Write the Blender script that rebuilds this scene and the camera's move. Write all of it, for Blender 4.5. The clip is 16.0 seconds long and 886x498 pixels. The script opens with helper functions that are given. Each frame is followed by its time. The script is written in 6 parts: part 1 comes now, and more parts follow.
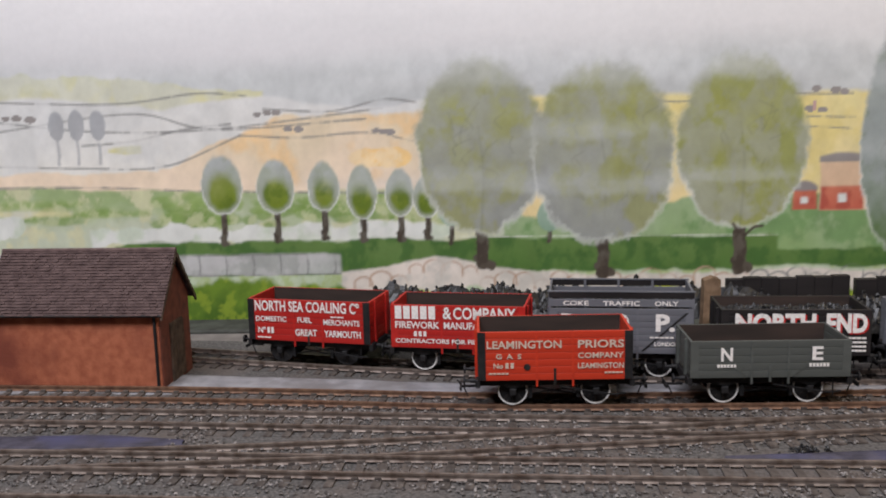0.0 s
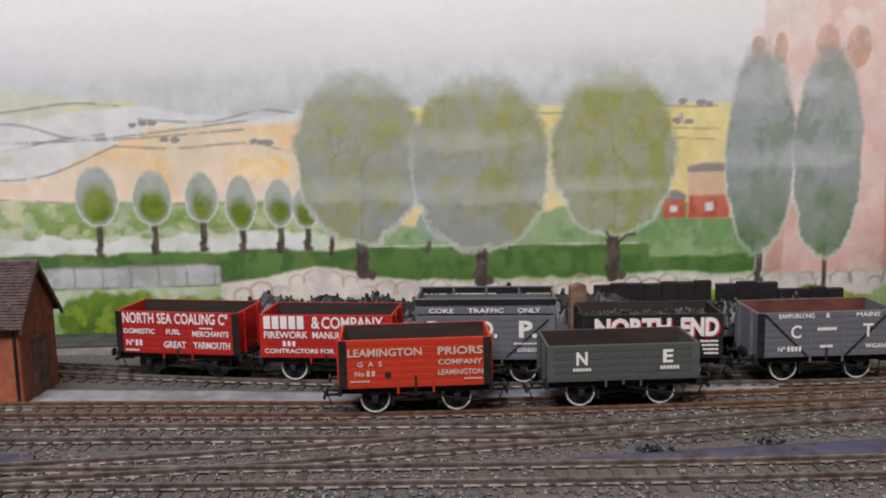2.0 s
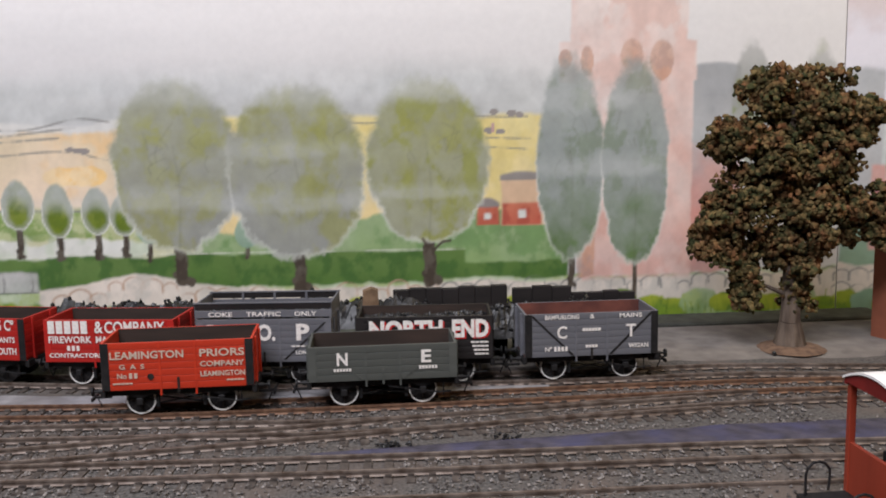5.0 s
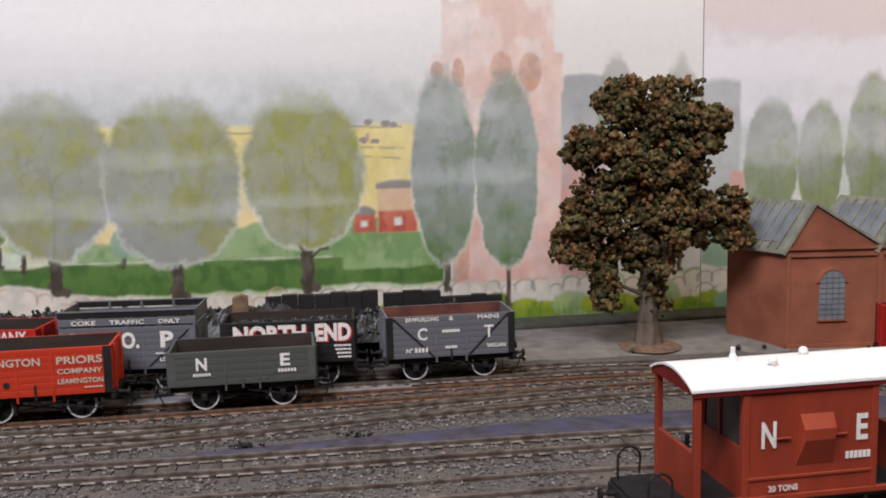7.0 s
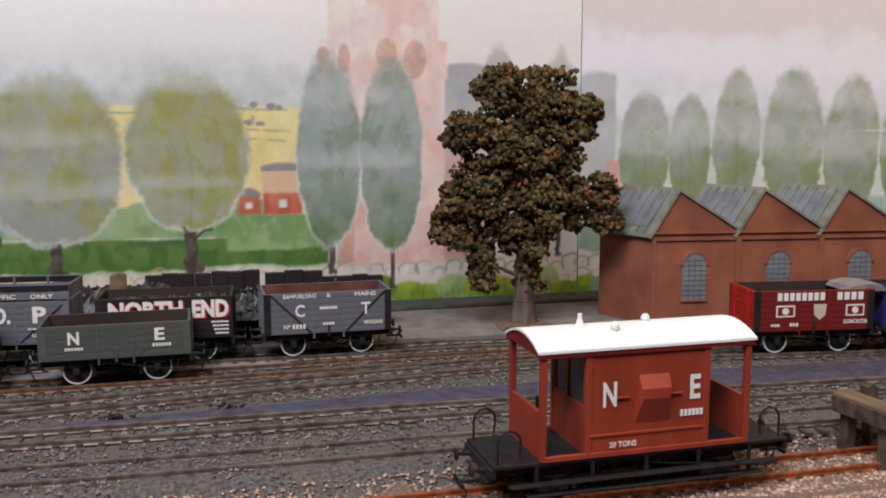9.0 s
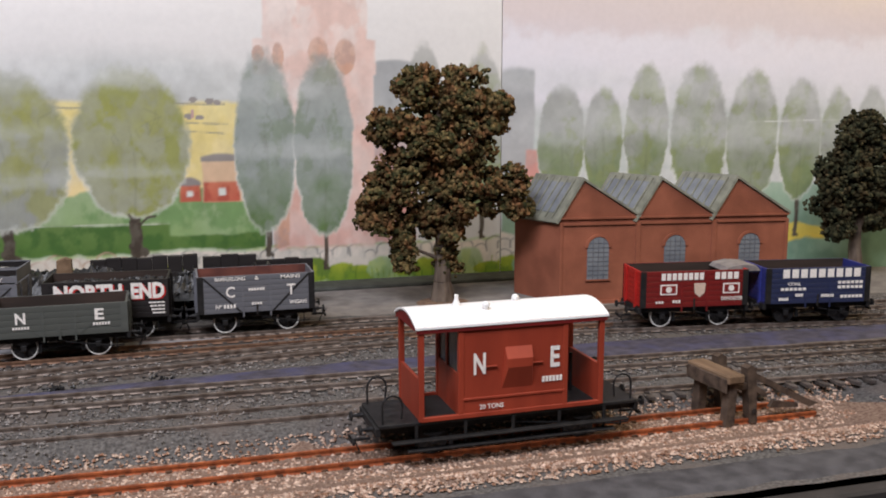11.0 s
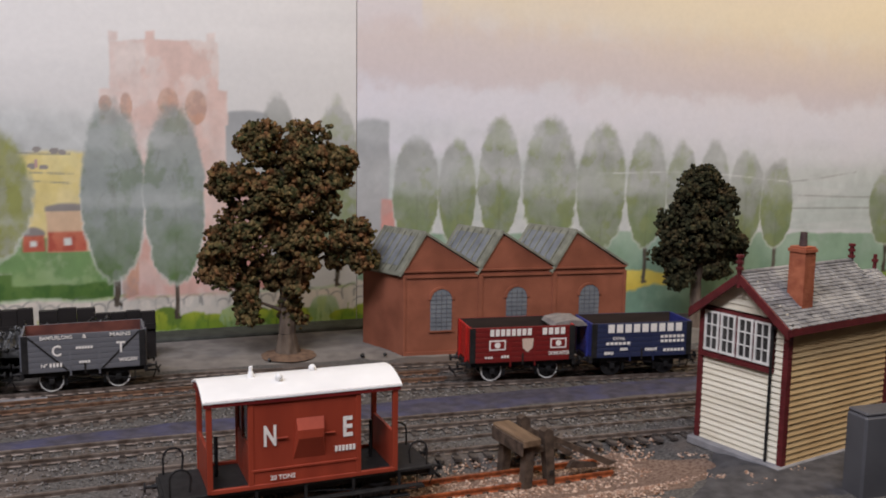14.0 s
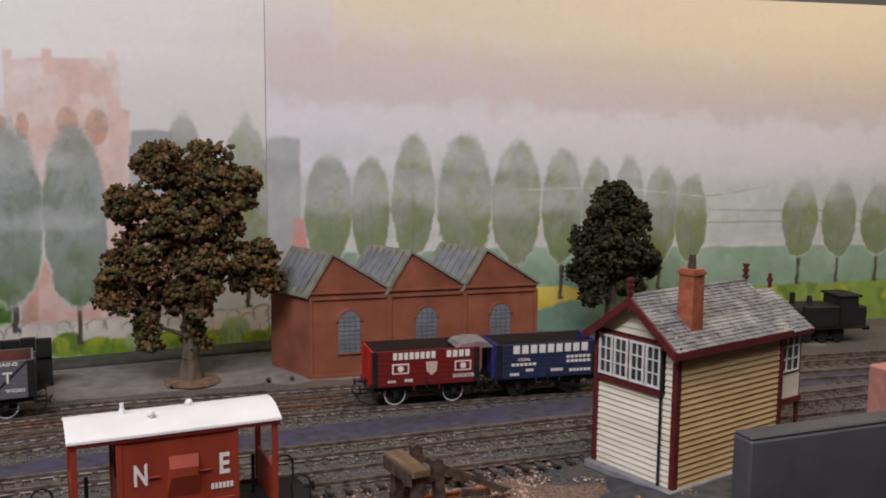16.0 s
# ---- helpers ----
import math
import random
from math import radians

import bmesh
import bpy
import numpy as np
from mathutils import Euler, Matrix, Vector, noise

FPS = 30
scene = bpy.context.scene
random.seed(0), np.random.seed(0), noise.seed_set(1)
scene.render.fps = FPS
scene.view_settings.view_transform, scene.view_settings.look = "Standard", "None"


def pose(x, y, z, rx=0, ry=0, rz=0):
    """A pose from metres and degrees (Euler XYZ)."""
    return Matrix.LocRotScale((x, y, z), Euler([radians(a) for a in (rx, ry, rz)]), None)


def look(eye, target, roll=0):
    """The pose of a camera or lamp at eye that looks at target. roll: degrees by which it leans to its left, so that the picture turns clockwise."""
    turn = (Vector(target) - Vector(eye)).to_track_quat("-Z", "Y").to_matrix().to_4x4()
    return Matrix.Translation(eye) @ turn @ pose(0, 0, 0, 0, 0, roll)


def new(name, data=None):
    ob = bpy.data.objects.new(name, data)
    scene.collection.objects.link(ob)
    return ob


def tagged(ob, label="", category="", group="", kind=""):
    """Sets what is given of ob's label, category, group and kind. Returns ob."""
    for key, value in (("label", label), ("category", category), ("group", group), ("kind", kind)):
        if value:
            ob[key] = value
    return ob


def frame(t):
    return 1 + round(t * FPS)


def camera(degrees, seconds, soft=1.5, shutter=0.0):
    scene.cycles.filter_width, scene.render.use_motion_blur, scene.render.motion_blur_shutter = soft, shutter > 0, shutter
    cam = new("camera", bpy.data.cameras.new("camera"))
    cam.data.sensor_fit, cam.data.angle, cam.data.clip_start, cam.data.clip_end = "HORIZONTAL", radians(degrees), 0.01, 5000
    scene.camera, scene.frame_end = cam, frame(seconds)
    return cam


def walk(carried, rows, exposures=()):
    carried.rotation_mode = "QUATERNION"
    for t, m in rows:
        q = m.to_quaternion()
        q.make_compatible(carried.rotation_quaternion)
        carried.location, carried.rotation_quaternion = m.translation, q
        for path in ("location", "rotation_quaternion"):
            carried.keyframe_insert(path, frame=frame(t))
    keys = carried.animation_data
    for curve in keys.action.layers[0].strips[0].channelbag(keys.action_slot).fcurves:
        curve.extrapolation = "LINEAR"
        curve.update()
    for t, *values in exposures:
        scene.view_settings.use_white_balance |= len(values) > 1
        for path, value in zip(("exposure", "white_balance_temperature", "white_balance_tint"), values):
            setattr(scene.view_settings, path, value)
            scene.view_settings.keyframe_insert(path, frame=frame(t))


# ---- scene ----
cam = camera(50.87, 16.0, soft=1.9)
PATH = [
    (0, (0.0383, -0.0065, 0.1342), (-0.0424, 1.7678, -0.1578), -1.44),
    (0.5, (0.0475, -0.0067, 0.1357), (-0.0004, 1.7693, -0.153), -1.2),
    (1, (0.0559, -0.0075, 0.1356), (0.0479, 1.7703, -0.1459), -1.09),
    (1.5, (0.0605, -0.0087, 0.1339), (0.0882, 1.7697, -0.1426), -1.01),
    (2, (0.0662, -0.011, 0.1331), (0.1273, 1.7672, -0.1397), -1.22),
    (2.5, (0.0736, -0.0128, 0.1337), (0.163, 1.7643, -0.1377), -1.32),
    (3, (0.0806, -0.0152, 0.1343), (0.1979, 1.7609, -0.1337), -1.08),
    (3.5, (0.087, -0.0171, 0.1342), (0.2251, 1.7575, -0.1332), -0.79),
    (4, (0.1031, -0.0204, 0.1326), (0.2645, 1.7533, -0.1283), -0.68),
    (4.2, (0.1122, -0.0215, 0.1301), (0.271, 1.7534, -0.1238), -0.8),
    (6.3, (0.1825, -0.0408, 0.1295), (0.3199, 1.7369, -0.1176), -0.96),
    (6.5, (0.1802, -0.0412, 0.1306), (0.3602, 1.7331, -0.1137), -0.95),
    (7, (0.1806, -0.0479, 0.1280), (0.4626, 1.7148, -0.1027), -1.25),
    (7.5, (0.1842, -0.0511, 0.1248), (0.5381, 1.6991, -0.1020), -1.20),
    (8, (0.1874, -0.0535, 0.1226), (0.5867, 1.6867, -0.1059), -0.82),
    (8.5, (0.1907, -0.0559, 0.1201), (0.6241, 1.6760, -0.1098), -0.40),
    (10.8, (0.2053, -0.1166, 0.1308), (0.7033, 1.5891, -0.1569), 0.13),
    (11, (0.2099, -0.1198, 0.1327), (0.715, 1.5843, -0.1516), -0.04),
    (11.5, (0.2191, -0.1249, 0.139), (0.754, 1.571, -0.14), 0.05),
    (12, (0.2288, -0.1304, 0.1438), (0.7931, 1.5578, -0.1239), 0.33),
    (12.5, (0.2349, -0.1342, 0.1464), (0.8192, 1.5484, -0.1135), 0.63),
    (13, (0.2439, -0.1378, 0.1495), (0.849, 1.538, -0.1064), 0.76),
    (13.5, (0.2503, -0.1393, 0.1534), (0.8768, 1.5289, -0.1008), 0.78),
    (14, (0.2576, -0.1429, 0.1556), (0.9017, 1.5199, -0.0895), 0.79),
    (14.5, (0.2676, -0.1477, 0.1553), (0.9271, 1.5106, -0.0796), 0.74),
    (15, (0.2753, -0.1491, 0.1549), (0.9576, 1.5007, -0.0744), 0.58),
    (15.5, (0.2804, -0.1473, 0.1569), (0.985, 1.4933, -0.071), 0.61),
    (16, (0.2877, -0.146, 0.1636), (1.018, 1.483, -0.067), 0.52),
]
EXPOSURES = ((0.0, -0.06, 6490, 12), (4.0, -0.01, 6490, 12), (7.0, 0.02, 6480, 12), (8.5, -0.08, 6470, 12), (11.0, 0.04, 6440, 12), (12.5, -0.22, 6430, 12), (14.0, -0.29, 6460, 13), (16.0, -0.39, 6500, 14))
walk(cam, [(t, look(eye, target, roll)) for t, eye, target, roll in PATH], EXPOSURES)

# ---------- world and light ----------
world = bpy.data.worlds.new("world")
scene.world = world
world.use_nodes = True
world.node_tree.nodes["Background"].inputs[0].default_value = (0.75, 0.82, 1.0, 1)
world.node_tree.nodes["Background"].inputs[1].default_value = 0.05



def area_lamp(name, eye, target, sx, sy, watts, colour):
    d = bpy.data.lights.new(name, "AREA")
    d.shape, d.size, d.size_y, d.energy, d.color = "RECTANGLE", sx, sy, watts, colour
    ob = new(name, d)
    ob.matrix_world = look(eye, target)
    return ob


area_lamp("ceiling_tube", (-0.20, -0.36, 1.08), (0.18, 0.30, 0.0), 1.05, 0.24, 24.0, (0.91, 0.925, 1.0))
area_lamp("warm_lamp", (0.98, 0.16, 0.62), (0.88, 0.45, 0.20), 0.12, 0.12, 1.55, (1.0, 0.83, 0.53))
area_lamp("desk_lamp", (0.70, 0.03, 0.72), (0.62, 0.19, 0.0), 0.05, 0.05, 1.6, (1.0, 0.82, 0.55))


# ---------- materials ----------
def rgb(r, g, b):
    return tuple((c / 255 / 12.92 if c < 10 else ((c / 255 + 0.055) / 1.055) ** 2.4) for c in (r, g, b)) + (1,)


def mat(name, c1, c2=None, scale=300, detail=5, rough=0.7, metal=0.0, bump=0.0, bscale=None, c3=None, scale3=40, rand=0.0, stretch=(1, 1, 1), lo=0.35, hi=0.65, spec=0.3, piece=0.0):
    """Two colours mixed by noise, a third by a larger noise, bump, and a slight change from piece to piece."""
    m = bpy.data.materials.new(name)
    m.use_nodes = True
    nt = m.node_tree
    N, L = nt.nodes, nt.links
    p = N["Principled BSDF"]
    p.inputs["Roughness"].default_value, p.inputs["Metallic"].default_value = rough, metal
    p.inputs["Specular IOR Level"].default_value = spec
    tc = N.new("ShaderNodeTexCoord")
    mp = N.new("ShaderNodeMapping")
    mp.inputs["Scale"].default_value = stretch
    L.new(tc.outputs["Object"], mp.inputs[0])

    def mixed(a, b, sc, l, h):
        nz = N.new("ShaderNodeTexNoise")
        nz.inputs["Scale"].default_value, nz.inputs["Detail"].default_value = sc, detail
        L.new(mp.outputs[0], nz.inputs[0])
        r = N.new("ShaderNodeMapRange")
        r.inputs[1].default_value, r.inputs[2].default_value = l, h
        L.new(nz.outputs[0], r.inputs[0])
        mx = N.new("ShaderNodeMix")
        mx.data_type = "RGBA"
        L.new(r.outputs[0], mx.inputs[0])
        for s, k in ((a, 6), (b, 7)):
            if isinstance(s, tuple):
                mx.inputs[k].default_value = s
            else:
                L.new(s, mx.inputs[k])
        return mx.outputs[2], nz.outputs[0]
    out, nz = mixed(c1, c2 or tuple(min(1, v * 0.8) for v in c1[:3]) + (1,), scale, lo, hi)
    if c3:
        out, _ = mixed(out, c3, scale3, 0.48, 0.68)
    if rand:
        oi = N.new("ShaderNodeObjectInfo")
        r = N.new("ShaderNodeMapRange")
        r.inputs[3].default_value, r.inputs[4].default_value = 1 - rand, 1 + rand
        L.new(oi.outputs["Random"], r.inputs[0])
        hs = N.new("ShaderNodeHueSaturation")
        L.new(r.outputs[0], hs.inputs["Value"])
        L.new(out, hs.inputs["Color"])
        out = hs.outputs[0]
    if piece:
        ge = N.new("ShaderNodeNewGeometry")
        r = N.new("ShaderNodeMapRange")
        r.inputs[3].default_value, r.inputs[4].default_value = 1 - piece, 1 + piece
        L.new(ge.outputs["Random Per Island"], r.inputs[0])
        hs = N.new("ShaderNodeHueSaturation")
        L.new(r.outputs[0], hs.inputs["Value"])
        L.new(out, hs.inputs["Color"])
        out = hs.outputs[0]
    L.new(out, p.inputs["Base Color"])
    if bump:
        b2 = N.new("ShaderNodeTexNoise")
        b2.inputs["Scale"].default_value, b2.inputs["Detail"].default_value = bscale or scale, 4
        L.new(mp.outputs[0], b2.inputs[0])
        bp = N.new("ShaderNodeBump")
        bp.inputs["Strength"].default_value, bp.inputs["Distance"].default_value = bump, 0.0006
        L.new(b2.outputs[0], bp.inputs["Height"])
        L.new(bp.outputs[0], p.inputs["Normal"])
    return m


def paint(name, low, high, z0, z1, accent=None, scale=60, amount=(0.45, 0.65), stretch=(1, 1, 0.8), cover=1.0, rough=0.26):
    """A pigment of the backdrop: one colour runs into another with height, with brushed blotches of a third."""
    return {"low": low, "high": high, "z0": z0, "z1": z1, "accent": accent, "scale": scale, "amount": amount, "stretch": stretch, "cover": cover, "rough": rough}


def canvas_material():
    """Poster paint: the pigment laid down on the board, with fine grain and brushed relief."""
    m = bpy.data.materials.new("poster_paint")
    m.use_nodes = True
    N, L = m.node_tree.nodes, m.node_tree.links
    p = N["Principled BSDF"]
    p.inputs["Roughness"].default_value = 0.62
    p.inputs["Specular IOR Level"].default_value = 0.22
    at = N.new("ShaderNodeAttribute")
    at.attribute_name = "pigment"
    tc = N.new("ShaderNodeTexCoord")
    nz = N.new("ShaderNodeTexNoise")
    nz.inputs["Scale"].default_value, nz.inputs["Detail"].default_value = 260, 6
    L.new(tc.outputs["Object"], nz.inputs[0])
    r = N.new("ShaderNodeMapRange")
    r.inputs[1].default_value, r.inputs[2].default_value = 0.3, 0.7
    r.inputs[3].default_value, r.inputs[4].default_value = 0.98, 1.02
    L.new(nz.outputs[0], r.inputs[0])
    hv = N.new("ShaderNodeHueSaturation")
    L.new(r.outputs[0], hv.inputs["Value"])
    L.new(at.outputs["Color"], hv.inputs["Color"])
    L.new(hv.outputs[0], p.inputs["Base Color"])
    bp = N.new("ShaderNodeBump")
    bp.inputs["Strength"].default_value, bp.inputs["Distance"].default_value = 0.12, 0.0004
    L.new(nz.outputs[0], bp.inputs["Height"])
    L.new(bp.outputs[0], p.inputs["Normal"])
    return m


BALLAST = mat("grey_ballast", rgb(106, 102, 99), rgb(66, 63, 61), 700, rough=0.95, bump=1.0, bscale=900, c3=rgb(100, 90, 84), scale3=25)
STONE = mat("ballast_stones", rgb(136, 130, 126), rgb(72, 67, 65), 500, rough=0.95, lo=0.4, hi=0.6, piece=0.35)
RUSTSTONE = mat("tan_ballast_stones", rgb(194, 170, 152), rgb(128, 94, 74), 500, rough=0.95, lo=0.4, hi=0.6, piece=0.3)
CINDER = mat("grey_cinder_path", rgb(150, 148, 150), rgb(126, 124, 126), 120, rough=0.95, bump=0.5, bscale=1500, c3=rgb(118, 114, 114), scale3=30)
PLATFORM = mat("pale_grey_yard", rgb(128, 122, 116), rgb(106, 100, 96), 90, rough=0.9, bump=0.4, bscale=1500)
ASH = mat("purple_ash", rgb(80, 76, 88), rgb(58, 55, 64), 160, rough=0.75, bump=0.4, bscale=1200, c3=rgb(72, 71, 96), scale3=50)
TARMAC = mat("dark_tarmac", rgb(84, 82, 84), rgb(62, 60, 62), 140, rough=0.8, bump=0.5, bscale=1500)
RAIL = mat("rail_steel", rgb(134, 121, 112), rgb(88, 74, 65), 200, rough=0.55, metal=0.35)
RAILBROWN = mat("brown_rail", rgb(128, 98, 78), rgb(92, 66, 52), 300, rough=0.6, metal=0.2)
RAILRUST = mat("rusty_rail", rgb(176, 96, 56), rgb(120, 62, 36), 300, rough=0.6, metal=0.2)
SLEEPER = mat("sleeper", rgb(94, 86, 80), rgb(70, 62, 58), 400, rough=0.9, rand=0.25, bump=0.4)
SLEEPERRUST = mat("rusty_sleeper", rgb(110, 78, 58), rgb(66, 48, 38), 400, rough=0.9, rand=0.25, bump=0.4)
BLACK = mat("black_underframe", rgb(38, 36, 36), rgb(24, 23, 24), 300, rough=0.6)
STEEL = mat("dark_steel", rgb(70, 66, 64), rgb(46, 44, 42), 300, rough=0.45, metal=0.6)
WHITERIM = mat("white_tyre", rgb(226, 222, 216), rgb(200, 196, 190), 300, rough=0.5)
WHITE = mat("white_lettering", rgb(236, 230, 224), rgb(216, 210, 204), 800, rough=0.6)
CREAM = mat("pale_lettering", rgb(206, 186, 170), rgb(190, 168, 150), 800, rough=0.6)
REDSHADE = mat("red_letter_shade", rgb(190, 40, 36), None, 300)
ORANGE = mat("orange_red_wagon", rgb(196, 58, 32), rgb(172, 48, 27), 120, rough=0.55, bump=0.1, bscale=900, stretch=(0.15, 1, 1))
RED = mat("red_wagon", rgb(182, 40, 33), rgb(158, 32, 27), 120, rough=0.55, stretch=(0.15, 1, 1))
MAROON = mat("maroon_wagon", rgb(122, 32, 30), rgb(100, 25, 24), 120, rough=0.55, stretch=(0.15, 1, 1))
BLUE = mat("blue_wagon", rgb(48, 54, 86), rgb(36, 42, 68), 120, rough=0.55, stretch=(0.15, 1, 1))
BLACKBODY = mat("black_wagon", rgb(42, 38, 38), rgb(30, 27, 27), 120, rough=0.55, stretch=(0.15, 1, 1))
GREY = mat("blue_grey_wagon", rgb(108, 108, 113), rgb(92, 92, 97), 120, rough=0.6, stretch=(0.15, 1, 1))
DARKGREY = mat("dark_grey_wagon", rgb(84, 86, 82), rgb(71, 73, 69), 120, rough=0.6, stretch=(0.15, 1, 1))
INSIDE = mat("wagon_inside", rgb(66, 52, 46), rgb(46, 38, 34), 120, rough=0.85, stretch=(0.15, 1, 1))
COAL = mat("coal", rgb(34, 33, 34), rgb(18, 18, 19), 600, rough=0.45, bump=0.6, spec=0.6)
VANRED = mat("bauxite_van", rgb(152, 61, 41), rgb(134, 52, 35), 100, rough=0.5, stretch=(1, 1, 0.2))
VANROOF = mat("white_van_roof", rgb(240, 238, 236), rgb(230, 228, 226), 60, rough=0.5)
BRICKRED = mat("orange_brick", rgb(182, 108, 78), rgb(158, 88, 62), 220, rough=0.85, c3=rgb(126, 66, 50), scale3=35, bump=0.3, bscale=700)
FACBRICK = mat("factory_brick", rgb(150, 90, 68), rgb(132, 78, 58), 60, rough=0.8, c3=rgb(116, 66, 48), scale3=22, bump=0.25, bscale=800)
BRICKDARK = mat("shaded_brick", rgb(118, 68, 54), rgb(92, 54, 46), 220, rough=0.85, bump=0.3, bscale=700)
TILE = mat("brown_roof_tile", rgb(98, 80, 77), rgb(76, 60, 58), 260, rough=0.85, rand=0.2, bump=0.3)
SLATE = mat("grey_slate", rgb(138, 137, 138), rgb(106, 104, 106), 240, rough=0.7, rand=0.15, bump=0.3, c3=rgb(166, 163, 161), scale3=70)
ROOFGREY = mat("green_grey_roofing", rgb(136, 136, 122), rgb(112, 112, 100), 160, rough=0.7)
GLASS = mat("grey_factory_glass", rgb(128, 132, 136), rgb(108, 112, 118), 80, rough=0.25)
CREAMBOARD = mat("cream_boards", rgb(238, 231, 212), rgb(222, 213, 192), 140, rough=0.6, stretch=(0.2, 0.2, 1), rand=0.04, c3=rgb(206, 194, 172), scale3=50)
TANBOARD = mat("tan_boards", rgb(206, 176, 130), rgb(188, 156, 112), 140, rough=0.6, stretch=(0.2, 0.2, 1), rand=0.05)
MAROONTRIM = mat("maroon_trim", rgb(104, 40, 42), rgb(84, 32, 34), 200, rough=0.5)
WINWHITE = mat("white_glazing_bar", rgb(232, 228, 222), None, 200, rough=0.5)
PANE = mat("dark_pane", rgb(74, 72, 70), rgb(50, 48, 48), 60, rough=0.2, spec=0.35)
TIMBER = mat("weathered_timber", rgb(128, 104, 82), rgb(96, 76, 58), 250, rough=0.85, stretch=(1, 0.2, 1), bump=0.3)
TIMBERDARK = mat("dark_timber", rgb(94, 78, 66), rgb(62, 50, 42), 250, rough=0.85, bump=0.3)
BARK = mat("bark", rgb(112, 98, 86), rgb(74, 62, 54), 200, rough=0.95, stretch=(1, 1, 0.25), bump=0.8)
LEAF = mat("autumn_foliage", rgb(104, 88, 58), rgb(58, 60, 38), 260, rough=0.95, c3=rgb(116, 80, 54), scale3=110, bump=1.0, bscale=1400, lo=0.42, hi=0.58, spec=0.1, piece=0.5)
LEAFDARK = mat("dark_foliage", rgb(66, 64, 46), rgb(40, 43, 31), 260, rough=0.95, c3=rgb(76, 64, 46), scale3=110, bump=1.0, bscale=1400, lo=0.42, hi=0.58, spec=0.1, piece=0.45)
CHARCOAL = mat("charcoal_box", rgb(88, 87, 90), rgb(76, 75, 78), 40, rough=0.5)
FASCIA = mat("fascia_board", rgb(60, 56, 54), rgb(44, 41, 40), 60, rough=0.7)
ROOM = mat("room_wall", rgb(214, 206, 196), rgb(204, 196, 186), 3, rough=0.9)
CARPET = mat("room_floor", rgb(96, 88, 80), rgb(80, 72, 66), 40, rough=0.95)
SKIRT = mat("green_black_skirting", rgb(74, 76, 70), rgb(56, 56, 52), 120, rough=0.8)


# ---------- mesh helpers ----------
def finish(bm, name, material, smooth=False):
    me = bpy.data.meshes.new(name)
    bmesh.ops.recalc_face_normals(bm, faces=bm.faces)
    bm.to_mesh(me)
    bm.free()
    for m in (material if isinstance(material, (list, tuple)) else [material]):
        me.materials.append(m)
    if smooth:
        for f in me.polygons:
            f.use_smooth = True
    return me


def part(name, bm, material, parent=None, label="", smooth=False):
    """One bmesh as one mesh object, under a thing or under a part."""
    me = bm if isinstance(bm, bpy.types.Mesh) else finish(bm, name, material, smooth)
    ob = new(name, me)
    if parent:
        ob.parent = parent
    if label:
        ob["label"] = label
    if name in RAISED:
        ob.location.z = LZ[0]
    return ob


LZ = [0.0]
RAISED = {"lettering", "letter_shade", "number", "small_print", "number_plate", "emblem", "emblem_field", "emblem_mark", "shield", "diagonal_strap", "coke_rail", "rail_post", "capping"}


def lumps(centres, sizes, rng):
    """Many small uneven lumps as one mesh."""
    bm = bmesh.new()
    bmesh.ops.create_icosphere(bm, subdivisions=1, radius=1.0)
    base = np.array([v.co[:] for v in bm.verts])
    fc = np.array([[v.index for v in f.verts] for f in bm.faces])
    bm.free()
    k, n = len(centres), len(base)
    v = base[None] * rng.uniform(0.55, 1.35, (k, n, 1)) * rng.uniform(0.7, 1.2, (k, 1, 3)) * np.array(sizes)[:, None, None] + np.array(centres)[:, None]
    f = (fc[None] + (np.arange(k) * n)[:, None, None]).reshape(-1, 3)
    me = bpy.data.meshes.new("lumps")
    me.from_pydata(v.reshape(-1, 3).tolist(), [], f.tolist())
    return me


def thing(name, m, label, category, group="", kind=""):
    ob = new(name)
    ob.empty_display_size = 0.01
    ob.matrix_basis = m
    return tagged(ob, label, category, group, kind)


def box(x0, x1, y0, y1, z0, z1, bevel=0.0, bm=None, m=None):
    bm = bm or bmesh.new()
    r = bmesh.ops.create_cube(bm, size=1)
    for v in r["verts"]:
        v.co = Vector((x0 + (v.co.x + 0.5) * (x1 - x0), y0 + (v.co.y + 0.5) * (y1 - y0), z0 + (v.co.z + 0.5) * (z1 - z0)))
        if m:
            v.co = m @ v.co
    if bevel:
        es = list({e for v in r["verts"] for e in v.link_edges})
        bmesh.ops.bevel(bm, geom=es, offset=bevel, segments=1, affect="EDGES")
    return bm


def rod(p, q, r, bm=None, n=10, r2=None):
    bm = bm or bmesh.new()
    p, q = Vector(p), Vector(q)
    d = q - p
    m = Matrix.Translation((p + q) / 2) @ d.to_track_quat("Z", "Y").to_matrix().to_4x4()
    bmesh.ops.create_cone(bm, cap_ends=True, segments=n, radius1=r, radius2=r if r2 is None else r2, depth=d.length, matrix=m)
    return bm


def prism(points, y0, y1, bm=None, axis="y"):
    """A flat outline, in x and z, drawn out from y0 to y1."""
    bm = bm or bmesh.new()
    put = (lambda a, b, c: (a, c, b)) if axis == "y" else (lambda a, b, c: (c, a, b))
    f0 = [bm.verts.new(put(a, b, y0)) for a, b in points]
    f1 = [bm.verts.new(put(a, b, y1)) for a, b in points]
    bm.faces.new(f0)
    bm.faces.new(f1[::-1])
    for i in range(len(points)):
        j = (i + 1) % len(points)
        bm.faces.new((f0[i], f1[i], f1[j], f0[j]))
    return bm


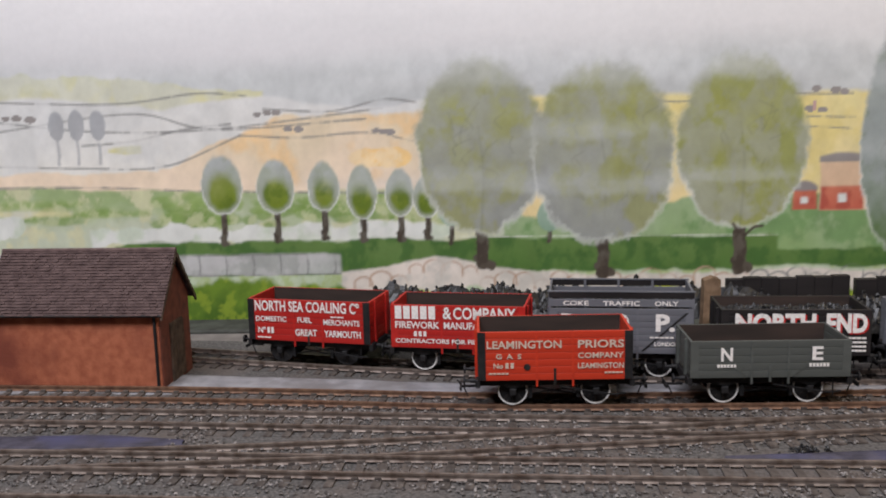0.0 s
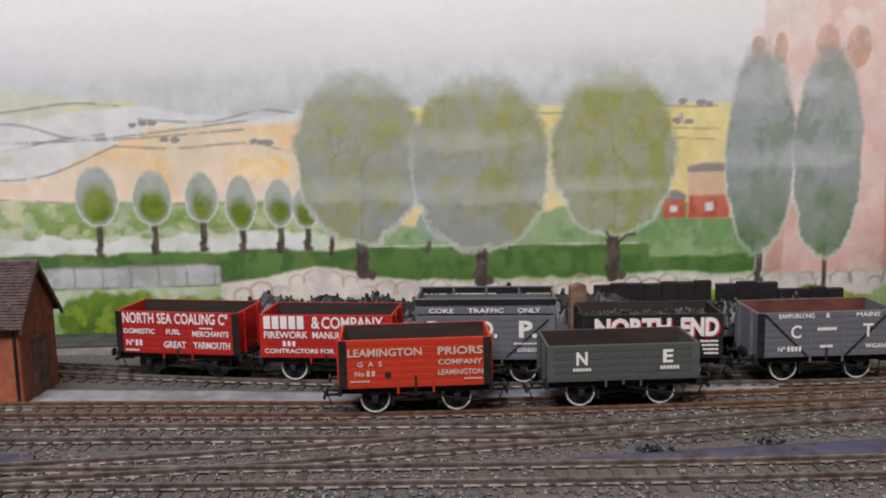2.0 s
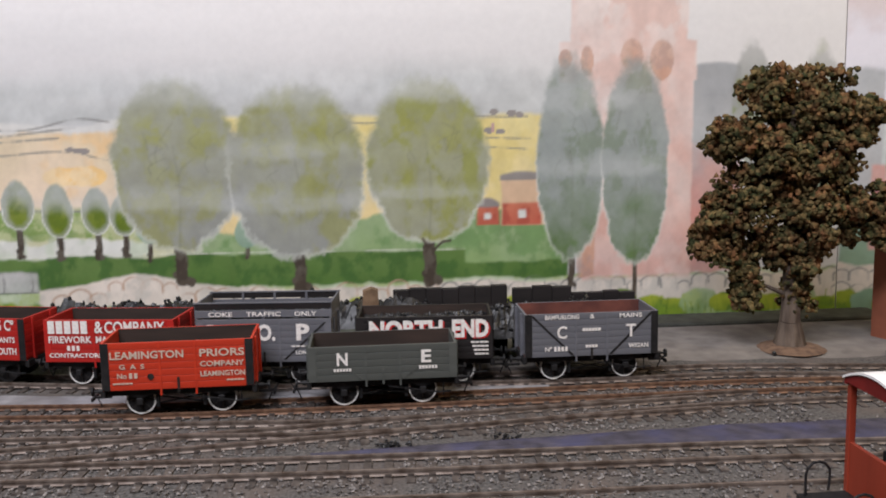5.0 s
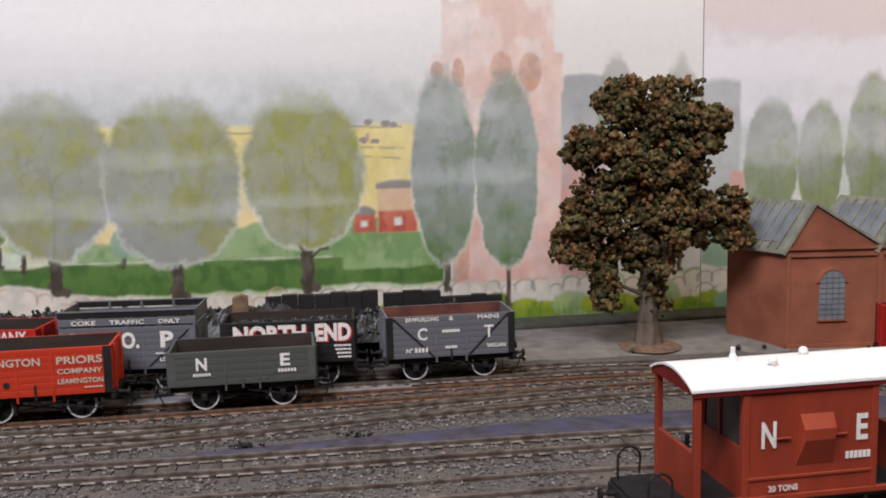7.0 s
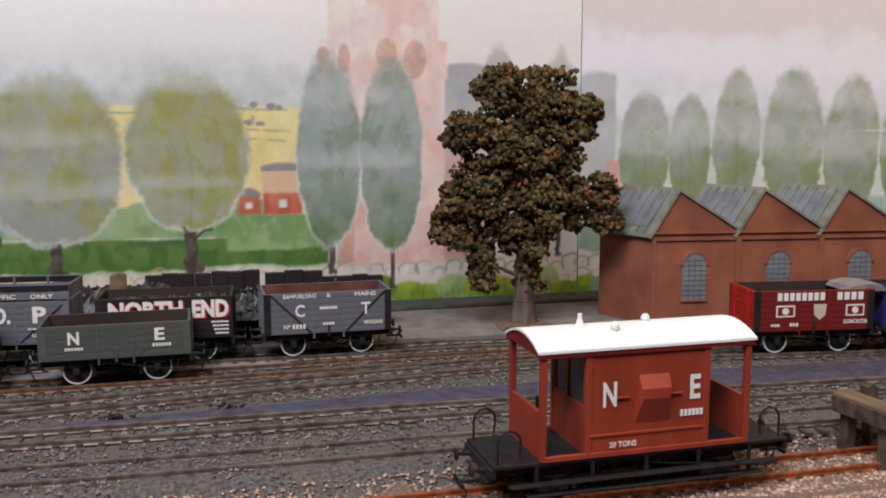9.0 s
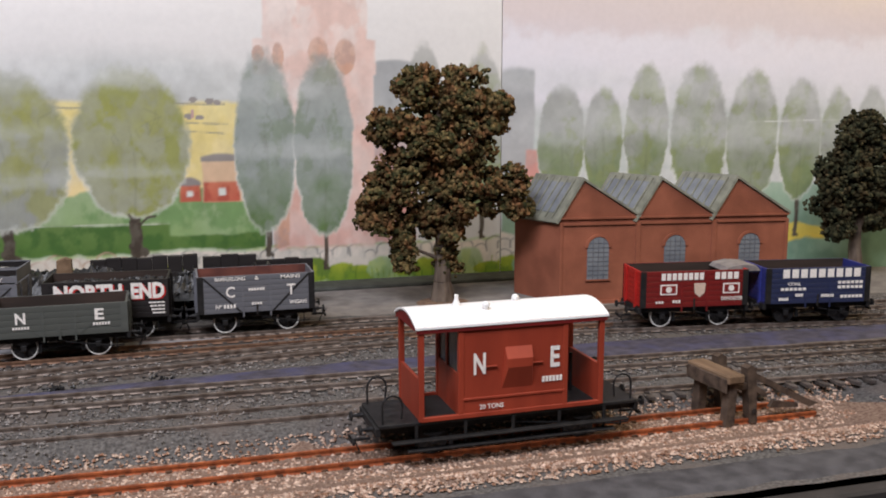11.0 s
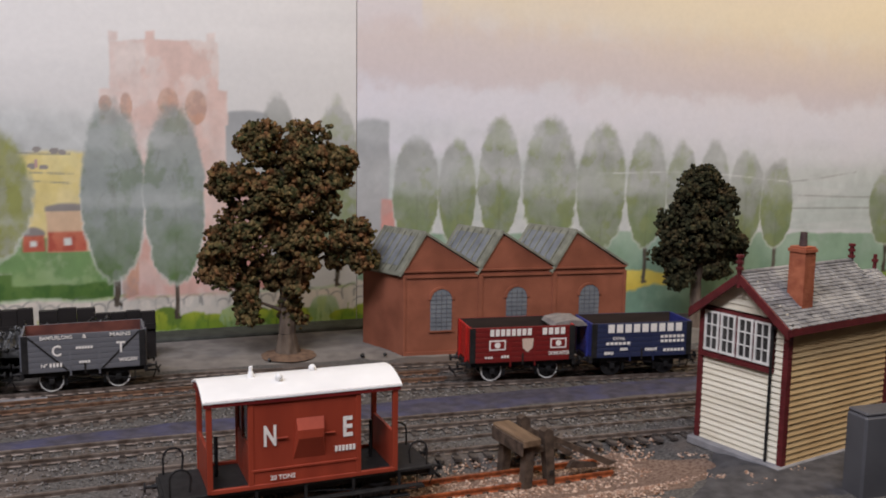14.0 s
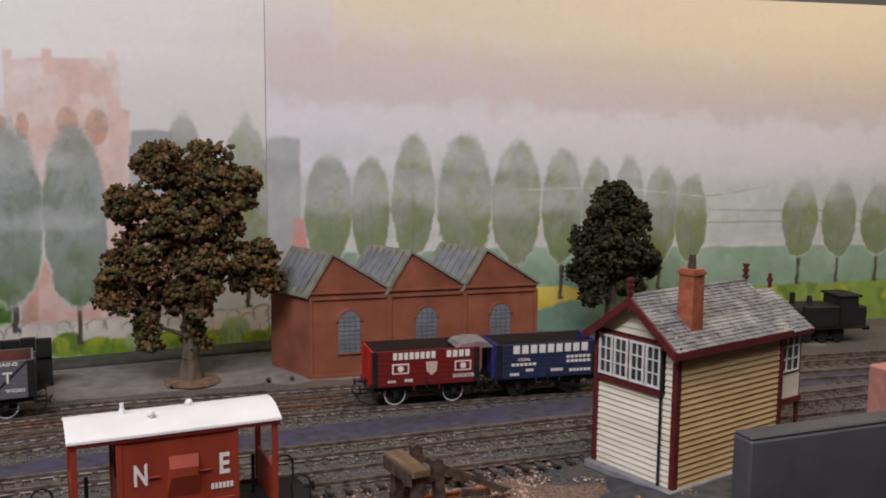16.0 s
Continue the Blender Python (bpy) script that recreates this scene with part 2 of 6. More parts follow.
def ring(r0, r1, y0, y1, n=24, bm=None):
    bm = bm or bmesh.new()
    loops = []
    for r, y in ((r1, y0), (r1, y1), (r0, y1), (r0, y0)):
        loops.append([bm.verts.new((r * math.cos(2 * math.pi * i / n), y, r * math.sin(2 * math.pi * i / n))) for i in range(n)])
    for k in range(4):
        a, b = loops[k], loops[(k + 1) % 4]
        for i in range(n):
            bm.faces.new((a[i], a[(i + 1) % n], b[(i + 1) % n], b[i]))
    return bm


def lettering(words, x0, x1, z0, z1, y, material, parent, name="lettering", bold=0.02):
    """Words in the built-in font, fitted between x0..x1 and z0..z1 on a face that looks towards -y."""
    cu = bpy.data.curves.new("words", "FONT")
    cu.body, cu.size, cu.offset, cu.extrude = words, 1.0, bold, 0.01
    cu.resolution_u = 3
    tmp = new("words", cu)
    dg = bpy.context.evaluated_depsgraph_get()
    me = bpy.data.meshes.new_from_object(tmp.evaluated_get(dg))
    bpy.data.objects.remove(tmp)
    bpy.data.curves.remove(cu)
    xs, ys = [v.co.x for v in me.vertices], [v.co.y for v in me.vertices]
    a, b, c, d = min(xs), max(xs), min(ys), max(ys)
    for v in me.vertices:
        v.co = Vector((x0 + (v.co.x - a) / (b - a) * (x1 - x0), y - 0.00030 - v.co.z * 0.004, z0 + (v.co.y - c) / (d - c) * (z1 - z0)))
    me.materials.clear()
    me.materials.append(material)
    return part(name, me, material, parent)


def bars(n, x0, x1, z0, z1, y, material, parent, fill=0.72, name="lettering"):
    """A row of plain bars, each a piece of its own, on one mesh."""
    w = (x1 - x0) / n
    me = finish(box(0, w * fill, y - 0.00034, y, z0, z1), name, material)
    for i in range(n):
        part(name, me, None, parent).location.x = x0 + w * i


def curve_at(pts, step):
    """Points, and headings, every step along a smooth line through a few points."""
    P = [Vector((2 * pts[0][0] - pts[1][0], 2 * pts[0][1] - pts[1][1], 0))] + [Vector((*p, 0)) for p in pts] + [Vector((2 * pts[-1][0] - pts[-2][0], 2 * pts[-1][1] - pts[-2][1], 0))]
    fine = []
    for i in range(1, len(P) - 2):
        for k in range(40):
            t = k / 40
            fine.append(0.5 * (2 * P[i] + (P[i + 1] - P[i - 1]) * t + (2 * P[i - 1] - 5 * P[i] + 4 * P[i + 1] - P[i + 2]) * t * t + (3 * P[i] - P[i - 1] - 3 * P[i + 1] + P[i + 2]) * t ** 3))
    fine.append(P[-2])
    out, want, run = [], 0.0, 0.0
    for a, b in zip(fine, fine[1:]):
        d = (b - a).length
        while want <= run + d and d > 0:
            out.append((a.lerp(b, (want - run) / d), math.atan2(b.y - a.y, b.x - a.x)))
            want += step
        run += d
    return out


# ---------- room and baseboard ----------
tagged(part("floor", box(-2.0, 3.0, -2.6, 1.4, -0.96, -0.90), CARPET), "brown-grey carpet of the layout room", "floor", kind="structure")
tagged(part("ceiling", box(-2.0, 3.0, -2.6, 1.4, 1.50, 1.54), ROOM), "plain off-white ceiling", "ceiling", kind="structure")
for nm, b in (("wall_north", (-2.0, 3.0, 1.30, 1.40, -0.9, 1.5)), ("wall_south", (-2.0, 3.0, -2.6, -2.5, -0.9, 1.5)), ("wall_west", (-2.0, -1.9, -2.5, 1.3, -0.9, 1.5)), ("wall_east", (2.9, 3.0, -2.5, 1.3, -0.9, 1.5))):
    tagged(part(nm, box(*b), ROOM), "plain off-white room wall", "wall", kind="structure")


def ease(v, a, b):
    t = min(1.0, max(0.0, (v - a) / (b - a)))
    return t * t * (3 - 2 * t)


def drop(x, y):
    """The rusty front siding lies in a shallow dip of the baseboard."""
    return -0.0082 * ease(y, 0.252, 0.237) * ease(y, 0.178, 0.204) * ease(x, 0.56, 0.49)


X0, X1, YF = -0.55, 1.25, 0.140
bm = bmesh.new()
ys = [YF + (0.70 - YF) * (i / 90) for i in range(91)]
xs = [X0 + (X1 - X0) * i / 120 for i in range(121)]
grid = [[bm.verts.new((x, y, drop(x, y) + 0.0007 * noise.noise(Vector((x * 60, y * 90, 0))))) for x in xs] for j, y in enumerate(ys)]
for j in range(90):
    for i in range(120):
        bm.faces.new((grid[j][i], grid[j][i + 1], grid[j + 1][i + 1], grid[j + 1][i]))
tagged(part("ground", bm, BALLAST, smooth=True), "grey ballasted ground of a model railway yard", "ground", kind="structure")
tagged(part("baseboard", box(X0, X1, YF + 0.001, 0.70, -0.06, -0.0150), FASCIA), "dark painted baseboard under the model yard", "baseboard", kind="structure")


def patch(name, x0, x1, front, back, z, material, label, n=40, wob=0.003, seed=0.0):
    """A thin sheet of surfacing with an uneven edge; front and back are y at x."""
    bm = bmesh.new()
    rows = []
    for i in range(n + 1):
        x = x0 + (x1 - x0) * i / n
        e = min(1, i / 3, (n - i) / 3)
        a, b = front(x), back(x)
        c = (a + b) / 2
        a = c + (a - c) * (0.2 + 0.8 * e) + wob * noise.noise(Vector((x * 60, seed, 1)))
        b = c + (b - c) * (0.2 + 0.8 * e) + wob * noise.noise(Vector((x * 60, seed, 7)))
        rows.append([bm.verts.new((x, a + (b - a) * k / 6, drop(x, a + (b - a) * k / 6) + (z if 0 < k < 6 else -0.0012))) for k in range(7)])
    for i in range(n):
        for k in range(6):
            bm.faces.new((rows[i][k], rows[i + 1][k], rows[i + 1][k + 1], rows[i][k + 1]))
    return tagged(part(name, bm, material, smooth=True), label, "ground", kind="structure")


patch("cinder_path", -0.5, 0.235, lambda x: 0.398 + max(0, -x) * 0.04, lambda x: 0.421 - 0.16 * x if x < 0.02 else 0.4175 - 0.05 * x, 0.0012, CINDER, "pale grey cinder path between two sidings", seed=2)
patch("yard", -0.5, 0.9, lambda x: 0.482 - 0.1 * x if x < 0.1 else 0.428 - max(0, x - 0.33) * 0.13, lambda x: 0.60, 0.0014, PLATFORM, "pale grey gritty yard below the painted backdrop", n=80, seed=5)
patch("ash_strip", -0.5, -0.083, lambda x: 0.332, lambda x: 0.353, 0.0012, ASH, "dark purple-grey ash between the rails", wob=0.002, seed=9)
patch("ash_strip", 0.125, 1.2, lambda x: 0.3205 - 0.050 * (x - 0.15), lambda x: 0.324 + min(x - 0.125, 0.17) * 0.08 - max(0, x - 0.45) * 0.06, 0.0012, ASH, "dark purple-grey ash between the rails", n=70, wob=0.002, seed=12)
patch("tarmac_road", 0.24, 1.2, lambda x: 0.142, lambda x: 0.166 + min(0.075, max(0, x - 0.49) * 1.1), 0.0012, TARMAC, "dark tarmac road along the front of the layout", n=70, seed=15)
patch("tan_ballast", -0.2, 0.53, lambda x: 0.168, lambda x: 0.243, 0.0008, mat("tan_ballast_bed", rgb(140, 118, 104), rgb(96, 74, 62), 700, rough=0.95, bump=1.0, bscale=900), "tan and rust coloured ballast of the front siding", n=70, wob=0.005, seed=18)
tagged(part("fascia", box(X0, X1, 0.132, 0.1395, -0.10, -0.002, 0.001), FASCIA), "dark fascia board along the layout's edge", "trim", kind="structure")

# ---------- painted backdrop ----------
YB, JX, SL = 0.5415, 0.4515, 0.2
LEN2 = math.sqrt(1 + SL * SL)
BOARD = mat("backdrop_board", rgb(214, 210, 206), rgb(200, 196, 192), 40, rough=0.8)


def on_board(u, z, lift):
    """A point of the backdrop: past the joint the second board turns towards the room."""
    if u <= JX:
        return Vector((u, YB - lift, z))
    n = Vector((-SL, -1, 0)) / LEN2
    return Vector((u, YB - SL * (u - JX), z)) + n * lift


boards = {}
for nm, u0, u1, lab in (("backdrop_left", -0.75, JX - 0.0003, "backdrop board painted with misty fields and trees"), ("backdrop_right", JX + 0.0003, 1.35, "second backdrop board painted with a warm hazy sky")):
    bm = bmesh.new()
    q = [on_board(u, z, d) for d in (-0.0004, -0.006) for u, z in ((u0, -0.02), (u1, -0.02), (u1, 0.2705), (u0, 0.2705))]
    v = [bm.verts.new(p) for p in q]
    for f in ((0, 1, 2, 3), (7, 6, 5, 4), (0, 4, 5, 1), (1, 5, 6, 2), (2, 6, 7, 3), (3, 7, 4, 0)):
        bm.faces.new([v[i] for i in f])
    boards[nm] = tagged(part(nm, bm, BOARD), lab, "backdrop", kind="structure")

# the painting is laid down stroke by stroke on a fine sheet over both boards
PITCH = 0.00095
CU = np.arange(-0.40, 1.12, PITCH)
CZ = np.arange(-0.010, 0.2706, PITCH)
GU, GZ = np.meshgrid(CU, CZ)
CANVAS = np.ones(GU.shape + (3,))
GRAIN = {}


def grain(fu, fz, seed=0):
    """Smooth blotches between 0 and 1 over the sheet, in five scales."""
    key = (round(fu, 2), round(fz, 2), seed)
    if key not in GRAIN:
        rng = np.random.default_rng(int(fu * 7 + fz * 13 + seed * 101))
        out, amp, tot = np.zeros(GU.shape), 1.0, 0.0
        for o in range(5):
            x, y = (CU - CU[0]) * fu * 2 ** o, (CZ - CZ[0]) * fz * 2 ** o
            g = rng.random((int(y[-1]) + 3, int(x[-1]) + 3))
            i, j = x.astype(int), y.astype(int)
            a, b = x - i, y - j
            a, b = a * a * (3 - 2 * a), (b * b * (3 - 2 * b))[:, None]
            top = g[j][:, i] * (1 - a) + g[j][:, i + 1] * a
            low = g[j + 1][:, i] * (1 - a) + g[j + 1][:, i + 1] * a
            out += amp * (top * (1 - b) + low * b)
            tot += amp
            amp *= 0.55
        GRAIN[key] = out / tot
    return GRAIN[key]


def step(v, a, b):
    t = np.clip((v - a) / (b - a), 0, 1)
    return t * t * (3 - 2 * t)


def span(u0, u1, z0, z1):
    """The part of the sheet that a shape can touch."""
    i0, i1 = np.searchsorted(CU, (u0, u1))
    j0, j1 = np.searchsorted(CZ, (z0, z1))
    return slice(max(0, j0 - 1), j1 + 1), slice(max(0, i0 - 1), i1 + 1)


def lay(win, cov, pg, seed=0):
    """Lay a pigment on the sheet with that cover."""
    if cov.size == 0:
        return
    z, n1 = GZ[win], grain(pg["scale"] * pg["stretch"][0], pg["scale"] * pg["stretch"][2], seed % 3)[win]
    n2 = grain(pg["scale"] * 1.7 * pg["stretch"][0], pg["scale"] * 1.7 * pg["stretch"][2], 5)[win]
    k = np.clip((z + 0.7 * abs(pg["z1"] - pg["z0"]) * (n1 - 0.5) * 2 - pg["z0"]) / (pg["z1"] - pg["z0"]), 0, 1)[..., None]
    c = np.array(pg["low"][:3]) * (1 - k) + np.array(pg["high"][:3]) * k
    if pg["accent"]:
        w = (0.85 * step(n2, pg["amount"][0], pg["amount"][1]))[..., None]
        c = c * (1 - w) + np.array(pg["accent"][:3]) * w
    c = c * (1 + pg["rough"] * (grain(150, 120, 7)[win] - 0.5))[..., None]
    w = (np.clip(cov, 0, 1) * pg["cover"])[..., None]
    CANVAS[win] = CANVAS[win] * (1 - w) + c * w


def blob(name, u, z, ru, rz, material, lean=0.0, wob=0.05, n=36, egg=0.0, seed=0.0, soft=0.12, faint=0.0):
    """A brushed oval; egg widens it below the middle, faint lets its top fade into the mist."""
    win = span(u - ru * 1.6, u + ru * 1.6, z - rz * 1.6, z + rz * 1.6)
    b = (GZ[win] - z) / rz
    a = (GU[win] - u - lean * b) / (ru * (1 - egg * b))
    r = np.sqrt(a * a + b * b)
    r = r + wob * 2.2 * (grain(90, 80, int(seed) % 3)[win] - 0.5) + 0.12 * (grain(300, 260, 2)[win] - 0.5)
    sf = soft * (1 + 1.2 * np.clip(b, 0, 1))
    cov = step(-r, -1 - sf / 2, -1 + sf / 2) * (1 - faint * step(b, 0.1, 1.05))
    lay(win, cov, material, int(seed))


def band(name, u0, u1, low, high, material, n=60, wob=0.0, freq=40, seed=0.0, soft=0.06):
    """A brushed strip; low and high are heights at u."""
    us = np.clip(CU, u0, u1)
    lo, hi = np.array([low(u) for u in us]), np.array([high(u) for u in us])
    win = span(u0, u1, lo.min() - 0.01, hi.max() + 0.01)
    lo, hi = lo[win[1]][None], hi[win[1]][None]
    ed = (wob * 2.0 + 0.0006) * (grain(60, 50, int(seed) % 3)[win] - 0.5) * 2
    e = np.maximum(soft * (hi - lo) * 0.5, 0.0011)
    cov = step(GZ[win] - lo + ed, -e * 0.6, e * 0.6) * step(hi - GZ[win] + ed, -e, e)
    d = 0.0018 * (grain(120, 120, 4)[win] - 0.3)
    cov = cov * step(GU[win] - u0 + d, -0.0008, 0.0014) * step(u1 - GU[win] + d, -0.0008, 0.0014)
    lay(win, cov, material, int(seed))


def stroke(name, pts, w, material, seed=0.0):
    """A thin brushed line through a few points, dry in places."""
    c = np.array([p[:2] for p, a in curve_at(pts, 0.0007)])
    win = span(c[:, 0].min() - 3 * w - 0.001, c[:, 0].max() + 3 * w + 0.001, c[:, 1].min() - 3 * w - 0.001, c[:, 1].max() + 3 * w + 0.001)
    best = np.full(GU[win].shape, 9.0)
    for x, y in c:
        best = np.minimum(best, (GU[win] - x) ** 2 + (GZ[win] - y) ** 2)
    k = w * (0.55 + 0.9 * grain(140, 140, int(abs(seed) * 10) % 3)[win])
    cov = step(k * 0.82 + 0.0003 - np.sqrt(best), -0.0004, 0.0007)
    if w < 0.001:
        cov = cov * (0.2 + 0.6 * step(grain(90, 90, 1)[win], 0.36, 0.5))
    lay(win, cov, material)


def flat(c):
    return lambda u: c


P_MIST = paint("paint_mist_grey", rgb(190, 192, 190), rgb(218, 218, 216), 0.135, 0.165, rgb(200, 202, 200), 14, stretch=(0.5, 1, 2))
P_YELLOWHILL = paint("paint_yellow_hill", rgb(214, 208, 160), rgb(196, 198, 176), 0.130, 0.152, rgb(206, 206, 190), 30)
P_PALE = paint("paint_pale_hills", rgb(228, 225, 216), rgb(216, 215, 211), 0.09, 0.13, rgb(212, 211, 206), 25)
P_PEACH = paint("paint_peach_field", rgb(238, 216, 190), rgb(224, 206, 176), 0.08, 0.115, rgb(236, 200, 150), 22, (0.5, 0.68))
P_YELLOW = paint("paint_yellow_field", rgb(230, 208, 154), rgb(226, 212, 154), 0.07, 0.12, rgb(220, 202, 134), 30)
P_MEADOW = paint("paint_meadow", rgb(194, 200, 176), rgb(156, 174, 124), 0.055, 0.08, rgb(206, 204, 166), 55, (0.48, 0.62))
P_RIVER = paint("paint_pale_mist", rgb(216, 217, 208), rgb(222, 223, 216), 0.04, 0.065, rgb(196, 206, 184), 40)
P_GREEN = paint("paint_dark_green", rgb(84, 116, 56), rgb(98, 126, 68), 0.03, 0.05, rgb(68, 102, 50), 60)
P_MIDGREEN = paint("paint_mid_green", rgb(138, 164, 110), rgb(152, 172, 132), 0.03, 0.075, rgb(112, 146, 92), 45)
P_WALL = paint("paint_grey_wall", rgb(176, 180, 172), rgb(190, 188, 186), 0.025, 0.045, rgb(160, 162, 156), 60)
P_RUBBLE = paint("paint_pale_rubble", rgb(206, 198, 186), rgb(224, 212, 200), 0.01, 0.04, rgb(196, 190, 180), 60)
P_RING = paint("paint_brown_ring", rgb(168, 136, 112), rgb(186, 156, 134), 0.0, 0.05)
P_GREYLINE = paint("paint_grey_line", rgb(120, 120, 118), rgb(140, 138, 134), 0.0, 0.2)
P_BUSH = paint("paint_bush", rgb(110, 138, 44), rgb(170, 176, 60), 0.0, 0.022, rgb(88, 116, 50), 70)
P_LOW = paint("paint_low_green", rgb(126, 152, 96), rgb(186, 198, 170), 0.0, 0.028, rgb(164, 180, 120), 60)
P_HALO = paint("paint_white_halo", rgb(222, 224, 216), rgb(214, 216, 214), 0.04, 0.15)
P_SMALLTREE = paint("paint_grey_crown", rgb(150, 158, 134), rgb(176, 180, 176), 0.07, 0.10, rgb(160, 166, 150), 90)
P_CORE = paint("paint_green_core", rgb(112, 130, 40), rgb(136, 146, 76), 0.065, 0.095, rgb(96, 116, 40), 90)
P_BIGTREE = paint("paint_big_tree", rgb(150, 152, 146), rgb(158, 160, 140), 0.06, 0.145, rgb(150, 152, 104), 40, (0.48, 0.68))
P_BIGTREE2 = paint("paint_green_tree", rgb(158, 160, 138), rgb(154, 156, 122), 0.06, 0.145, rgb(146, 150, 82), 45, (0.45, 0.66))
P_POPLAR = paint("paint_poplar", rgb(96, 120, 76), rgb(150, 157, 154), 0.045, 0.095, rgb(128, 140, 124), 60, (0.5, 0.68))
P_POPLAR2 = paint("paint_far_poplar", rgb(124, 138, 100), rgb(156, 158, 154), 0.06, 0.125, rgb(132, 142, 100), 60, (0.5, 0.68))
P_TRUNK = paint("paint_trunk", rgb(84, 74, 64), rgb(96, 90, 80), 0.0, 0.07, rgb(68, 58, 50), 120)
P_PINK = paint("paint_pink_tower", rgb(214, 172, 160), rgb(226, 212, 206), 0.05, 0.19, rgb(220, 190, 180), 40)
P_PINKWIN = paint("paint_tower_window", rgb(196, 146, 118), rgb(206, 172, 154), 0.15, 0.18, rgb(176, 142, 128), 120, cover=0.72)
P_PINKDARK = paint("paint_pink_block", rgb(206, 148, 138), rgb(176, 170, 170), 0.08, 0.125, rgb(196, 158, 150), 30)
P_GREYBLOCK = paint("paint_grey_block", rgb(172, 172, 172), rgb(164, 166, 168), 0.1, 0.16)
P_HOUSE = paint("paint_red_house", rgb(186, 92, 74), rgb(196, 116, 92), 0.06, 0.08, rgb(172, 84, 70), 90)
P_HOUSEPALE = paint("paint_pale_house", rgb(210, 176, 146), rgb(216, 186, 156), 0.06, 0.1)
P_ROOF = paint("paint_grey_roof", rgb(136, 128, 126), rgb(148, 142, 138), 0.06, 0.1)
P_TEAL = paint("paint_misty_green", rgb(126, 156, 132), rgb(158, 178, 160), 0.03, 0.07, rgb(140, 166, 142), 40)
P_LAKE = paint("paint_pale_lake", rgb(204, 206, 204), rgb(190, 196, 192), 0.066, 0.13, rgb(186, 194, 190), 20, stretch=(0.3, 1, 2.5))
P_GRASS2 = paint("paint_bright_grass", rgb(122, 146, 66), rgb(140, 160, 84), 0.0, 0.04, rgb(108, 134, 62), 50)
P_VEIL = paint("paint_thin_mist", rgb(196, 200, 200), rgb(210, 212, 212), 0.0, 0.2, cover=0.28)
P_TWIG = paint("paint_twig", rgb(92, 96, 76), rgb(110, 112, 98), 0.05, 0.15, cover=0.24)
P_GOLD = paint("paint_gold_patch", rgb(226, 196, 80), rgb(216, 198, 100), 0.02, 0.04)
P_ORANGE = paint("paint_orange_blaze", rgb(244, 206, 140), rgb(236, 198, 140), 0.09, 0.11, rgb(240, 216, 176), 60)

P_SKY = paint("paint_sky", rgb(206, 205, 204), rgb(234, 231, 229), 0.12, 0.20, rgb(222, 219, 218), 5, (0.45, 0.8), (0.4, 1, 2.4), rough=0.04)
P_SKY2 = paint("paint_warm_sky", rgb(216, 214, 220), rgb(230, 220, 208), 0.15, 0.27, rgb(220, 210, 210), 5, (0.45, 0.8), (0.4, 1, 2.4), rough=0.04)
P_LILAC = paint("paint_lilac_haze", rgb(222, 220, 228), rgb(226, 222, 228), 0.13, 0.18, cover=0.8, rough=0.04)
P_MAUVE = paint("paint_mauve_cloud", rgb(204, 188, 190), rgb(214, 196, 190), 0.18, 0.21, rgb(220, 202, 198), 5, (0.4, 0.8), (0.4, 1, 2.2), cover=0.55, rough=0.04)
P_LAMPGLOW = paint("paint_lamp_glow", rgb(236, 216, 172), rgb(238, 218, 170), 0.2, 0.26, rgb(232, 214, 182), 5, (0.4, 0.8), (0.4, 1, 2.2), cover=0.5, rough=0.04)
P_DAB = paint("paint_meadow_dab", rgb(112, 142, 66), rgb(150, 172, 104), 0.058, 0.084, rgb(190, 196, 150), 90, cover=0.75)
P_OLIVE = paint("paint_olive_dab", rgb(140, 142, 78), rgb(156, 158, 84), 0.05, 0.14, rgb(150, 152, 128), 120, cover=0.4)
P_GRASSDARK = paint("paint_dark_bush", rgb(66, 96, 34), rgb(104, 132, 44), 0.0, 0.026, rgb(130, 150, 50), 110, (0.5, 0.65))
P_CREAMLINE = paint("paint_cream_edge", rgb(222, 222, 206), rgb(216, 218, 204), 0.0, 0.06, cover=0.8)

# the sky of both boards
band("sky", -0.45, JX, flat(-0.02), flat(0.30), P_SKY)
band("sky", JX, 1.2, flat(-0.02), flat(0.30), P_SKY2)
band("lilac_haze", JX, 1.2, flat(0.125), lambda u: 0.185 - 0.03 * (u - 0.6), P_LILAC, soft=0.5, wob=0.004)
band("mauve_cloud", JX, 1.2, lambda u: 0.180 - 0.025 * (u - 0.6), lambda u: 0.225 - 0.02 * (u - 0.6), P_MAUVE, soft=0.5, wob=0.008)
# the warm lamp's yellow glow on the upper board, put into the pigment
band("lamp_glow", 0.50, 1.2, lambda u: 0.236 - 0.085 * (u - 0.5), flat(0.34), P_LAMPGLOW, soft=0.8, wob=0.004)

# fields, from far to near
band("mist", -0.6, 0.27, flat(0.128), lambda u: 0.158 + 0.004 * math.sin(u * 9), P_MIST, soft=0.7)
band("yellow_hill", -0.6, -0.09, lambda u: 0.126, lambda u: 0.150 - max(0, u + 0.20) * 0.10, P_YELLOWHILL, wob=0.002)
band("pale_hill", -0.6, 0.01, flat(0.085), lambda u: 0.136 - 0.02 * (u + 0.25) + 0.003 * math.sin(u * 50), P_PALE, wob=0.001)
band("peach_field", -0.155, 0.06, flat(0.07), lambda u: 0.097 + min(0.028, max(0, u + 0.148) * 0.40), P_PEACH, wob=0.002)
band("peach_field", -0.6, -0.14, flat(0.08), flat(0.094), P_PEACH, wob=0.001)
